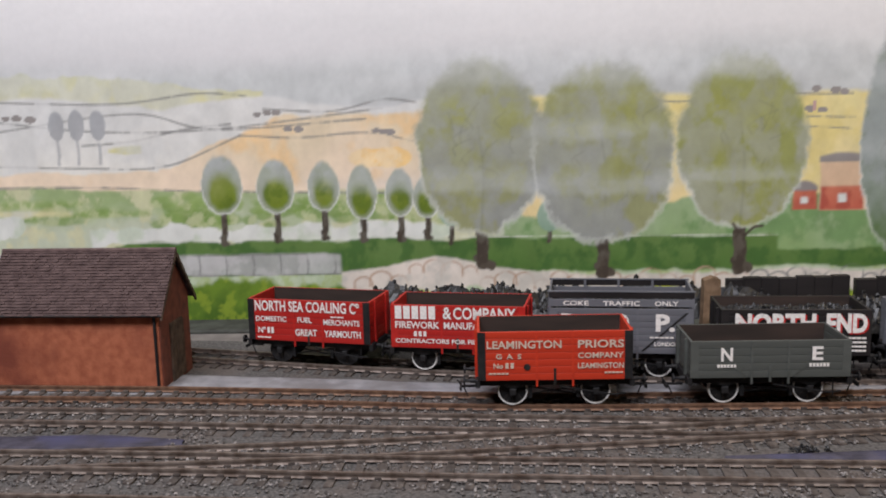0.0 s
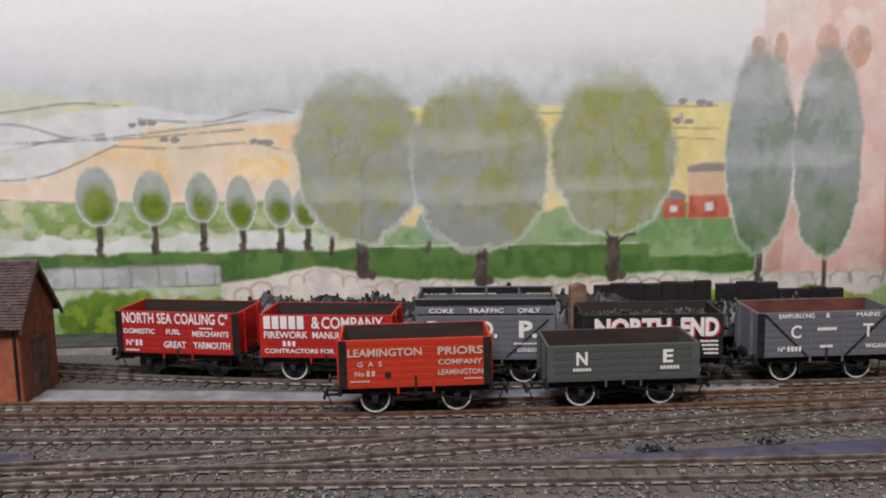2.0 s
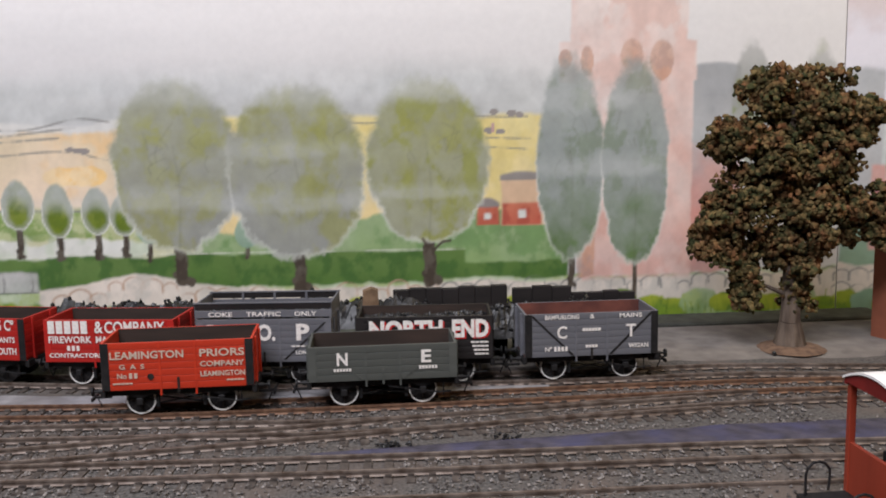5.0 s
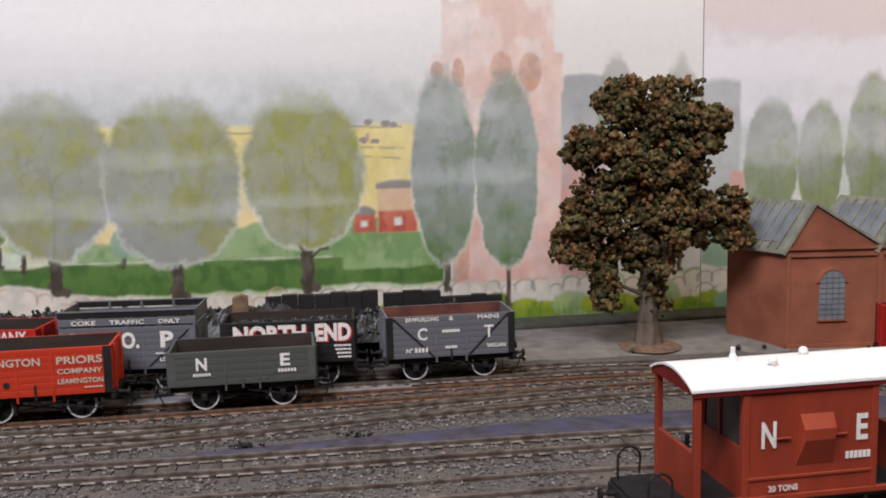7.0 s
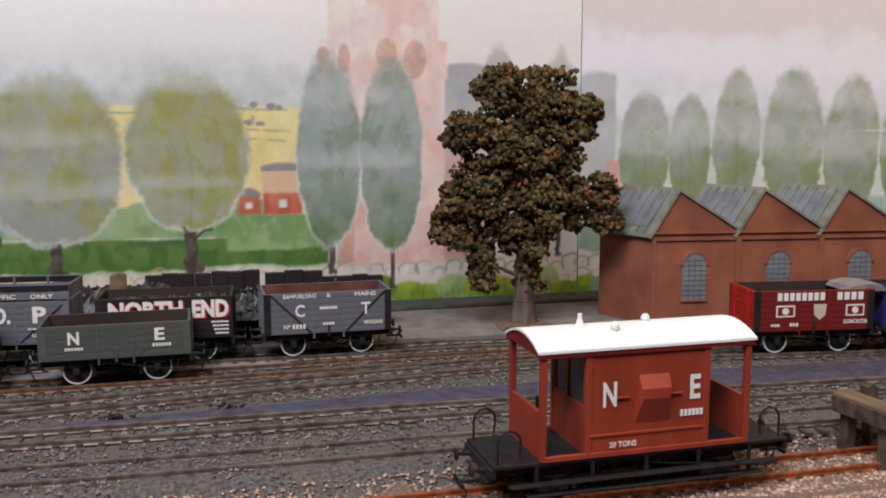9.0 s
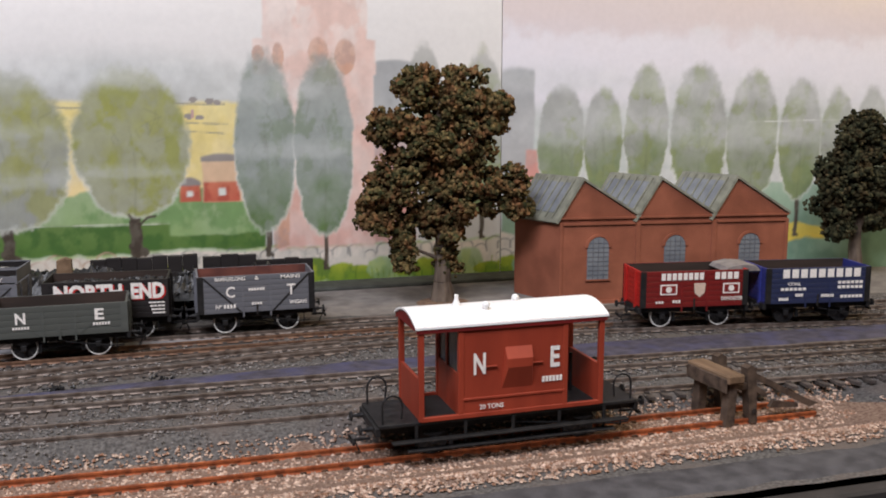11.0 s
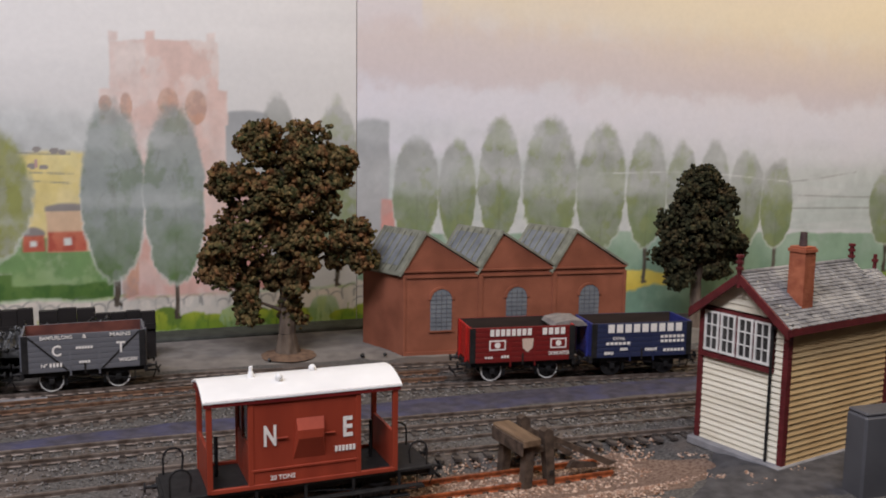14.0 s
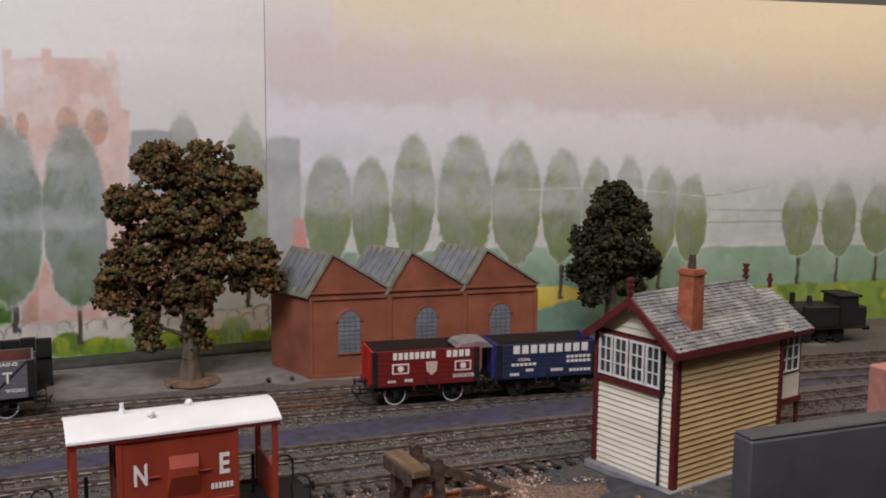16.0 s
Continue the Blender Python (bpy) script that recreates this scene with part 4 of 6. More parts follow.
track(TF, RAILRUST, SLEEPERRUST_ME, ZF + 0.0005, "orange rusty rails of the front siding with tan ballast", "bright rusty rail")


def stones(name, count, xr, yr, size, material, label, keep=lambda x, y: True, seed=1):
    """Loose stones, each a small uneven octahedron, all in one mesh."""
    rng = np.random.default_rng(seed)
    v, f = [], []
    k = 0
    while k < count:
        x, y = rng.uniform(*xr), rng.uniform(*yr)
        if not keep(x, y):
            k += 1
            continue
        s = size * rng.uniform(0.5, 1.3)
        o = rng.uniform(0.55, 1.1, 6) * s
        a = rng.uniform(0, 3.14)
        c, d = math.cos(a), math.sin(a)
        z = drop(x, y) + 0.0006 + s * 0.15
        b = len(v)
        v += [(x + c * o[0], y + d * o[0], z), (x - d * o[1], y + c * o[1], z), (x - c * o[2], y - d * o[2], z), (x + d * o[3], y - c * o[3], z), (x, y, z + o[4] * 0.8), (x, y, z - o[5] * 0.6)]
        for i in range(4):
            f += [(b + i, b + (i + 1) % 4, b + 4), (b + (i + 1) % 4, b + i, b + 5)]
        k += 1
    me = bpy.data.meshes.new(name)
    me.from_pydata(v, [], f)
    me.materials.append(material)
    return tagged(part(name, me, material), label, "ballast", kind="stuff")


def off_ash(x, y):
    return not (x > 0.14 and 0.318 - 0.05 * (x - 0.15) < y < 0.335) and not (x < -0.09 and 0.33 < y < 0.354) and noise.noise(Vector((x * 30, y * 30, 0))) > -0.25


stones("loose_ballast", 26000, (-0.30, 0.75), (0.235, 0.395), 0.00085, STONE, "loose grey ballast stones between the rails", off_ash, 3)
stones("loose_tan_ballast", 17000, (0.05, 0.56), (0.168, 0.246), 0.0010, RUSTSTONE, "loose tan and grey ballast round the rusty siding", lambda x, y: x < 0.49 + 0.3 * (y - 0.17) + 0.05 * noise.noise(Vector((y * 60, 0, 0))) or noise.noise(Vector((x * 80, y * 80, 3))) > 0.3, 4)


# ---------- wagons ----------
mm = 0.001
LZ[0] = 2.6 * mm


def wheelset(parent, x, rim, y):
    w = part("wheel", finish(ring(0.0, 5.8 * mm, -1.1 * mm, 1.1 * mm, 24), "wheel", BLACK), None, parent)
    w.location = (x, y, 6.4 * mm)
    s = -1 if y < 0 else 1
    part("tyre", ring(5.7 * mm, 6.4 * mm, -1.2 * mm, 1.2 * mm, 28), rim, w, "white-painted tyre" if rim is WHITERIM else "")
    bm = bmesh.new()
    for i in range(8):
        a = i * math.pi / 4
        box(0.8 * mm, 5.0 * mm, s * 1.1 * mm - 0.25 * mm, s * 1.1 * mm + 0.25 * mm, -0.35 * mm, 0.35 * mm, bm=bm, m=Matrix.Rotation(a, 4, "Y"))
    part("spokes", bm, STEEL, w)
    part("hub", rod((0, -1.5 * mm, 0), (0, 1.5 * mm, 0), 1.2 * mm), STEEL, w)


def underframe(t, half, wb, rim, floor_z, frame=BLACK):
    """Solebars, headstocks, buffers, wheels, axle guards, brake gear and couplings."""
    for s in (-1, 1):
        part("solebar", box(-half, half, s * 11.5 * mm - 0.6 * mm, s * 11.5 * mm + 0.6 * mm, floor_z - 3.0 * mm, floor_z, 0.15 * mm), frame, t)
        part("headstock", box(s * half - 1.0 * mm, s * half + 1.0 * mm, -14.5 * mm, 14.5 * mm, floor_z - 3.2 * mm, floor_z + 0.2 * mm, 0.2 * mm), frame, t)
        for y in (-8.5 * mm, 8.5 * mm):
            bm = rod((s * half, y, floor_z - 1.6 * mm), (s * (half + 3.2 * mm), y, floor_z - 1.6 * mm), 1.1 * mm)
            rod((s * (half + 3.2 * mm), y, floor_z - 1.6 * mm), (s * (half + 5.4 * mm), y, floor_z - 1.6 * mm), 0.6 * mm, bm)
            rod((s * (half + 5.4 * mm), y, floor_z - 1.6 * mm), (s * (half + 6.2 * mm), y, floor_z - 1.6 * mm), 2.0 * mm, bm, 14)
            part("buffer", bm, BLACK, t)
        bm = box(s * half, s * (half + 8.0 * mm), -0.5 * mm, 0.5 * mm, 5.2 * mm, 6.2 * mm)
        box(s * (half + 7.0 * mm), s * (half + 8.0 * mm), -4.5 * mm, 4.5 * mm, 5.0 * mm, 6.4 * mm, bm=bm)
        rod((s * (half + 6.5 * mm), 0, 6.0 * mm), (s * (half + 4.5 * mm), 0, 1.2 * mm), 0.3 * mm, bm)
        rod((s * (half + 7.5 * mm), 0, 6.2 * mm), (s * (half + 9.0 * mm), 0, 8.6 * mm), 0.3 * mm, bm)
        part("coupling", bm, BLACK, t, "black tension-lock coupling")
    for s in (-1, 1):
        for y in (-8.0 * mm, 8.0 * mm):
            wheelset(t, s * wb / 2, rim, y)
        part("axle", rod((s * wb / 2, -8 * mm, 6.4 * mm), (s * wb / 2, 8 * mm, 6.4 * mm), 0.8 * mm), STEEL, t)
        for y in (-11.0 * mm, 11.0 * mm):
            x = s * wb / 2
            bm = prism(((x - 2.2 * mm, floor_z - 3 * mm), (x + 2.2 * mm, floor_z - 3 * mm), (x + 0.9 * mm, 4.8 * mm), (x - 0.9 * mm, 4.8 * mm)), y - 0.3 * mm, y + 0.3 * mm)
            part("axle_guard", bm, BLACK, t)
            q = -1 if y < 0 else 1
            part("axlebox", box(x - 1.4 * mm, x + 1.4 * mm, y - 0.9 * mm + q * 0.6 * mm, y + 0.9 * mm + q * 0.6 * mm, 5.0 * mm, 8.0 * mm, 0.3 * mm), BLACK, t)
            part("leaf_spring", prism(((x - 4.5 * mm, 9.6 * mm), (x + 4.5 * mm, 9.6 * mm), (x + 1.5 * mm, 8.4 * mm), (x - 1.5 * mm, 8.4 * mm)), y + q * 0.6 * mm - 0.5 * mm, y + q * 0.6 * mm + 0.5 * mm), BLACK, t)
    for y in (-12.3 * mm, 12.3 * mm):
        bm = bmesh.new()
        rod((2 * mm, y, floor_z - 3.5 * mm), (half - 8 * mm, y, 5.2 * mm), 0.35 * mm, bm, 6)
        rod((half - 8 * mm, y, 5.2 * mm), (half - 2.5 * mm, y, 5.6 * mm), 0.35 * mm, bm, 6)
        rod((half - 6 * mm, y, floor_z - 1 * mm), (half - 6 * mm, y, 4 * mm), 0.3 * mm, bm, 6)
        part("brake_lever", bm, BLACK, t)
        bm = bmesh.new()
        rod((-wb / 2 + 6.5 * mm, y + 3 * mm * (1 if y < 0 else -1), 4.6 * mm), (wb / 2 - 6.5 * mm, y + 3 * mm * (1 if y < 0 else -1), 8.2 * mm), 0.35 * mm, bm, 6)
        rod((-wb / 2 + 6.5 * mm, y + 3 * mm * (1 if y < 0 else -1), 8.2 * mm), (wb / 2 - 6.5 * mm, y + 3 * mm * (1 if y < 0 else -1), 4.6 * mm), 0.35 * mm, bm, 6)
        for s in (-1, 1):
            box(s * (wb / 2 - 7.4 * mm) - 0.7 * mm, s * (wb / 2 - 7.4 * mm) + 0.7 * mm, y + 2.4 * mm * (1 if y < 0 else -1) - 0.8 * mm, y + 2.4 * mm * (1 if y < 0 else -1) + 0.8 * mm, 3.4 * mm, 8.4 * mm, bm=bm)
        part("brake_gear", bm, BLACK, t)


PLANKS = {}


def plank_mesh(length, thick, high, material):
    key = (round(length, 6), round(high, 6), material.name)
    if key not in PLANKS:
        PLANKS[key] = finish(box(-length / 2, length / 2, -thick / 2, thick / 2, -high / 2, high / 2, 0.1 * mm), "plank", material)
    return PLANKS[key]


def wagon(x, y, z, yaw, label, body, plate, planks=7, top=33.4, half=32.2, wb=35.0, rim=WHITERIM, inside=INSIDE, rails=False, toprim=None, diag=True, plank_label="", ends=None):
    """An open mineral wagon: planked sides with a door in the middle, planked ends, ironwork and underframe."""
    t = thing("open_wagon", pose(x, y, z, 0, 0, yaw), label, "wagon", "goods wagons")
    half, top, wb = half * mm, top * mm, wb * mm
    z0 = 12.4 * mm
    hy = 14.8 * mm
    th = 1.1 * mm
    underframe(t, half, wb * 1.0, rim, z0)
    part("wagon_floor", box(-half, half, -hy + th, hy - th, z0, z0 + 1.0 * mm), inside, t)
    h = (top - z0) / planks
    for s in (-1, 1):
        side = part("side", box(-half, half, s * (hy - 0.85 * mm) - 0.2 * mm, s * (hy - 0.85 * mm) + 0.2 * mm, z0, top - 0.3 * mm), body, t, plank_label)
        for k in range(planks):
            for a, b in ((-half, -7.6 * mm), (-7.4 * mm, 7.4 * mm), (7.6 * mm, half)):
                pk = part("plank", plank_mesh(b - a, th, h - 0.16 * mm, body), None, side)
                pk.location = ((a + b) / 2, s * (hy - th / 2), z0 + (k + 0.5) * h)
        part("inner_lining", box(-half + th, half - th, s * (hy - th - 0.15 * mm) - 0.15 * mm, s * (hy - th - 0.15 * mm) + 0.15 * mm, z0, top - 0.1 * mm), inside, t)
        end = part("end", box(s * (half - 0.8 * mm) - 0.2 * mm, s * (half - 0.8 * mm) + 0.2 * mm, -hy + th, hy - th, z0, top - 0.3 * mm), ends or body, t)
        for k in range(planks):
            pk = part("plank", plank_mesh(2 * (hy - th), th, h - 0.16 * mm, ends or body), None, end)
            pk.matrix_basis = pose(s * (half - th / 2), 0, z0 + (k + 0.5) * h, 0, 0, 90)
        for yy in (-8 * mm, 8 * mm):
            part("end_stanchion", box(s * half, s * (half + 1.0 * mm), yy - 0.9 * mm, yy + 0.9 * mm, z0 - 2 * mm, top - 0.6 * mm, 0.15 * mm), ends or body, t)
        if toprim:
            part("capping", box(-half, half, s * hy - th * 0.5 - 0.6 * mm, s * hy - th * 0.5 * s + 0.3 * mm, top - 0.1 * mm, top + 0.3 * mm), toprim, t)
        for q in (-1, 1):
            part("corner_plate", box(q * half - (3.4 * mm if q > 0 else 0), q * half + (3.4 * mm if q < 0 else 0), s * hy - 0.15 * mm, s * hy + 0.15 * mm, z0 + 0.2 * mm, top - 0.1 * mm), plate, t, "dark iron corner plate")
        yf = s * (hy + 0.12 * mm)
        for q in (-7.5 * mm, 7.5 * mm):
            part("door_strap", box(q - 0.45 * mm, q + 0.45 * mm, yf - 0.15 * mm, yf + 0.15 * mm, z0 - 2.6 * mm, top - 0.5 * mm), body if diag else plate, t)
        part("door_hinge", box(-0.5 * mm, 0.5 * mm, yf - 0.2 * mm, yf + 0.2 * mm, z0 - 1.6 * mm, z0 + 5.2 * mm), STEEL if diag else body, t)
        bm = bmesh.new()
        for q in (-1, 1):
            for k in range(planks):
                for xx in (10.5 * mm, 28.0 * mm):
                    box(q * xx - 0.2 * mm, q * xx + 0.2 * mm, yf - 0.08 * mm, yf + 0.08 * mm, z0 + (k + 0.5) * h - 0.2 * mm, z0 + (k + 0.5) * h + 0.2 * mm, bm=bm)
        part("bolts", bm, body, t)
    return t, -hy, z0


def coal_heap(name, x0, x1, y0, y1, z0, hgt, m, label, seed, n=46, category="coal", base=0.0):
    """Lumpy coal: a rough heap with loose lumps on it."""
    rng = random.Random(seed)
    bm = bmesh.new()
    w = max(4, int(n * (y1 - y0) / (x1 - x0)))
    g = []
    for i in range(n + 1):
        row = []
        for j in range(w + 1):
            u, v = i / n, j / w
            x, y = x0 + (x1 - x0) * u, y0 + (y1 - y0) * v
            e = min(1, min(u, 1 - u) * 8) ** 0.6 * min(1, min(v, 1 - v) * 4) ** 0.6
            z = z0 + base + hgt * e * (0.55 + 0.35 * noise.noise(Vector((x * 55 + seed, y * 55, 0))) + 0.35 * noise.noise(Vector((x * 300, y * 300, seed)))) + rng.uniform(0, 1.0) * mm * (e > 0)
            row.append(bm.verts.new((x, y, z)))
        g.append(row)
    for i in range(n):
        for j in range(w):
            bm.faces.new((g[i][j], g[i + 1][j], g[i + 1][j + 1], g[i][j + 1]))
    cs = [g[rng.randrange(1, n)][rng.randrange(1, w)].co[:] for _ in range(int(n * 9))]
    me = lumps(cs, [rng.uniform(0.6, 1.7) * mm for _ in cs], np.random.default_rng(seed))
    bm.from_mesh(me)
    bpy.data.meshes.remove(me)
    ob = part(name, bm, COAL)
    ob.matrix_basis = m
    return tagged(ob, label, category, kind="stuff")


ZR = 0.0036
F = lambda v: v * mm
# orange-red gas company wagon
t, yf, z0 = wagon(0.0665, 0.3845, ZR, 0.5, "orange-red seven-plank open wagon with pale lettering", ORANGE, BLACK, plank_label="orange-red planked side")
for w, a, b, c, d in (("LEAMINGTON", -28.3, 2.7, 23.6, 27.0), ("PRIORS", 9.5, 28.5, 23.6, 27.0), ("G  A  S", -24.5, -14, 19.2, 21.4), ("COMPANY", 9.5, 28.3, 19.2, 21.6), ("LEAMINGTON", 9.5, 28.5, 14.8, 17.2)):
    lettering(w, F(a), F(b), F(c), F(d), yf, CREAM, t)
lettering("No", F(-25.6), F(-21.6), F(15.1), F(17.4), yf, CREAM, t)
bars(2, F(-20.6), F(-16.3), F(15.1), F(17.4), yf, CREAM, t, 0.6, "number")
bars(5, F(-27.5), F(-19), F(12.6), F(13.2), yf, CREAM, t, 0.8, "small_print")
bars(5, F(20.5), F(28.3), F(12.6), F(13.2), yf, CREAM, t, 0.8, "small_print")
part("number_plate", rod((F(-11.6), yf - 0.0003, F(15.6)), (F(-11.6), yf, F(15.6)), F(1.4), n=18), STEEL, t, "small oval cast plate")
# dark grey five-plank wagon
t, yf, z0 = wagon(0.155, 0.3845, ZR, 0.0, "dark grey five-plank open wagon with two white letters", DARKGREY, DARKGREY, planks=5, top=28.2, half=32.6, rim=WHITERIM, diag=False)
lettering("N", F(-20.2), F(-15.4), F(17.0), F(22.8), yf, WHITE, t, bold=0.03)
lettering("E", F(16.8), F(21.2), F(17.2), F(23.0), yf, WHITE, t, bold=0.03)
bars(6, F(-21.6), F(-13.6), F(14.4), F(15.6), yf, WHITE, t, 0.7, "small_print")
bars(6, F(15.8), F(24.2), F(14.4), F(15.8), yf, WHITE, t, 0.7, "number")
for s in (-1, 1):
    for q in (-1, 1):
        part("diagonal_strap", prism(((q * F(8.2), F(10.2)), (q * F(9.4), F(10.2)), (q * F(16.2), F(15.2)), (q * F(15.0), F(15.2))), yf - F(0.15), yf) if s < 0 else prism(((q * F(8.2), F(10.2)), (q * F(9.4), F(10.2)), (q * F(16.2), F(15.2)), (q * F(15.0), F(15.2))), -yf, -yf + F(0.15)), DARKGREY, t)
# red coal merchant's wagon
t, yf, z0 = wagon(-0.0458, 0.4508, ZR, -13, "red seven-plank open wagon with white lettering and black corners", RED, BLACK, rim=BLACK)
for w, a, b, c, d in (("NORTH SEA COALING C\u00ba", -28.2, 27.0, 24.8, 30.2), ("DOMESTIC", -28, -11.5, 19.6, 22.2), ("FUEL", -5.5, 2.0, 19.6, 22.2), ("MERCHANTS", 8.2, 27, 18.8, 21.6), ("N\u00ba", -27, -22.8, 13.6, 16.6), ("GREAT", -7.0, 4.6, 12.8, 16.2), ("YARMOUTH", 8.4, 27.4, 12.8, 16.2)):
    lettering(w, F(a), F(b), F(c), F(d), yf, WHITE, t)
bars(2, F(-22.0), F(-17.8), F(13.6), F(16.6), yf, WHITE, t, 0.6, "number")
bars(4, F(-27.5), F(-20), F(11.0), F(11.6), yf, WHITE, t, 0.8, "small_print")
bars(4, F(12), F(19), F(22.6), F(23.2), yf, WHITE, t, 0.8, "small_print")
# red firework wagon
t, yf, z0 = wagon(0.0270, 0.4345, ZR, -9, "red seven-plank open wagon with large white lettering", RED, RED, rim=WHITERIM)
bars(5, F(-30.0), F(-9.6), F(24.0), F(30.2), yf, WHITE, t, 0.78)
for w, a, b, c, d in (("&", -6.8, -2.6, 24.2, 30.0), ("COMPANY", -1.8, 27.8, 24.2, 30.0), ("FIREWORK", -30, -8.5, 19.4, 22.8), ("MANUFACTURERS", -6.4, 27, 19.4, 22.8), ("CONTRACTORS FOR FIREWORKS", -30, 24, 12.2, 14.4)):
    lettering(w, F(a), F(b), F(c), F(d), yf, WHITE, t)
bars(3, F(-21), F(-14), F(15.6), F(18.0), yf, WHITE, t, 0.6, "number")
# grey coke wagon with raised rails
t, yf, z0 = wagon(0.1010, 0.4235, ZR, -6, "blue-grey open coke wagon with raised top rail", GREY, GREY, rim=WHITERIM)
for s in (-1, 1):
    for q in range(5):
        x = F(-32 + 16 * q)
        part("rail_post", box(x - F(0.6), x + F(0.6), s * F(14.2) - F(0.6), s * F(14.2) + F(0.6), F(31), F(38.4)), GREY, t)
    part("coke_rail", box(F(-32.5), F(32.5), s * F(14.4) - F(0.5), s * F(14.4) + F(0.5), F(31.6), F(35.0), F(0.15)), GREY, t)
    part("coke_rail", box(F(-32.5), F(32.5), s * F(14.4) - F(0.5), s * F(14.4) + F(0.5), F(35.6), F(38.4), F(0.15)), BLACKBODY, t)
    part("coke_rail", box(s * F(32) - F(0.5), s * F(32) + F(0.5), F(-14), F(14), F(31.6), F(38.4), F(0.15)), GREY, t)
    part("capping", box(F(-33), F(33), s * F(14.4) - F(0.8), s * F(14.4) + F(0.8), F(38.4), F(38.9)), GREY, t)
yr = F(-14.9)
for w, a, b, c, d in (("COKE", -26, -14.5, 32.2, 34.4), ("TRAFFIC", -8, 8.5, 32.2, 34.4), ("ONLY", 15, 25.5, 32.2, 34.4)):
    lettering(w, F(a), F(b), F(c), F(d), yr, WHITE, t)
for w, a, b in (("P.", -27, -18.5), ("O.", -3.0, 5.5), ("P.", 15.5, 24.0)):
    lettering(w, F(a), F(b), F(20.2), F(28.4), yf, WHITE, t, bold=0.04)
bars(5, F(13), F(24), F(17.2), F(17.8), yf, WHITE, t, 0.8, "small_print")
lettering("LONDON", F(15), F(26), F(13.6), F(15.4), yf, WHITE, t)
part("diagonal_strap", prism(((F(9), F(11)), (F(10.2), F(11)), (F(30), F(29)), (F(28.8), F(29))), yf - F(0.2), yf), BLACK, t)
# black colliery wagon
t, yf, z0 = wagon(0.1765, 0.4165, ZR, -4, "black seven-plank open wagon with large red-shaded white lettering", BLACKBODY, BLACKBODY, rim=WHITERIM)
for w, a, b in (("NORTH", -26.2, 8.6), ("END", 13.0, 30.4)):
    lettering(w, F(a + 0.8), F(b + 0.8), F(19.8), F(28.6), yf, REDSHADE, t, "letter_shade", bold=0.05)
    lettering(w, F(a), F(b), F(20.4), F(29.2), yf - F(0.12), WHITE, t, bold=0.045)
for k in range(4):
    bars(4, F(22 + k * 0.6), F(30.5), F(17.6 - k * 1.9), F(18.4 - k * 1.9), yf, WHITE, t, 0.85, "small_print")
# grey colliery wagon with a red-brown top edge
t, yf, z0 = wagon(0.2550, 0.4120, ZR, 0, "blue-grey seven-plank open wagon with diagonal iron straps", GREY, BLACK, rim=WHITERIM, inside=mat("red_brown_inside", rgb(112, 66, 56), rgb(88, 52, 46), 120, rough=0.8))
for w, a, b, c, d in (("BAMFURLONG", -22.6, -6.2, 28.0, 30.2), ("&", -1, 1.2, 28.0, 30.2), ("MAINS", 13.3, 24.3, 28.0, 30.2), ("C", -16.8, -12.0, 18.6, 24.8), ("T", 16.6, 21.4, 18.6, 24.8), ("WIGAN", 17.8, 27.4, 13.2, 15.4), ("N\u00ba", -22.6, -19.2, 12.6, 14.8)):
    lettering(w, F(a), F(b), F(c), F(d), yf, WHITE, t)
bars(4, F(-18.2), F(-11.2), F(12.6), F(14.8), yf, WHITE, t, 0.65, "number")
bars(6, F(-4.5), F(4.5), F(22.0), F(23.4), yf, WHITE, t, 0.8, "small_print")
bars(4, F(-3), F(3), F(14.0), F(15.2), yf, WHITE, t, 0.8, "small_print")
for q in (-1, 1):
    part("diagonal_strap", prism(((q * F(8.4), F(10.4)), (q * F(9.8), F(10.4)), (q * F(29.5), F(30)), (q * F(28.1), F(30))), yf - F(0.2), yf), BLACK, t)
# maroon wagon and blue wagon; light on their ends is put into brighter colours
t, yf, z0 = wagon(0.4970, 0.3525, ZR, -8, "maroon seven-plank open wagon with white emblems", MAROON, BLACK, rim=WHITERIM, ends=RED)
bars(8, F(-20), F(6), F(25.6), F(29.6), yf, WHITE, t, 0.72)
bars(4, F(12), F(27), F(25.6), F(29.6), yf, WHITE, t, 0.72)
for x in (-15.5, 22.0):
    bm = box(F(x - 5), F(x + 5), yf - F(0.12), yf, F(17.2), F(23.2), F(0.0))
    part("emblem", bm, WHITE, t, "white framed emblem")
    part("emblem_field", box(F(x - 4.2), F(x + 4.2), yf - F(0.2), yf - F(0.1), F(18), F(22.4)), MAROON, t)
    part("emblem_mark", rod((F(x), yf - F(0.3), F(20.2)), (F(x), yf - F(0.15), F(20.2)), F(1.8), n=16), WHITE, t)
part("shield", prism(((F(-0.5), F(23.6)), (F(6.5), F(23.6)), (F(6), F(18)), (F(3), F(15.4)), (F(0), F(18))), yf - F(0.15), yf), CREAM, t, "pale shield emblem")
bars(3, F(-23), F(-18), F(12.4), F(13.6), yf, WHITE, t, 0.7, "small_print")
bars(3, F(-13), F(-8), F(12.4), F(14.0), yf, WHITE, t, 0.7, "small_print")
lettering("DONCASTER", F(16), F(29), F(13.2), F(15.4), yf, WHITE, t)
t, yf, z0 = wagon(0.5715, 0.3410, ZR, -9, "dark blue seven-plank open wagon with white lettering", BLUE, BLACK, rim=BLACK, ends=mat("lit_blue_end", rgb(52, 58, 128), rgb(44, 48, 108), 120, rough=0.55))
bars(9, F(-22), F(27), F(25.0), F(30.0), yf, WHITE, t, 0.72)
lettering("COAL", F(-19), F(-11), F(20.6), F(22.4), yf, WHITE, t)
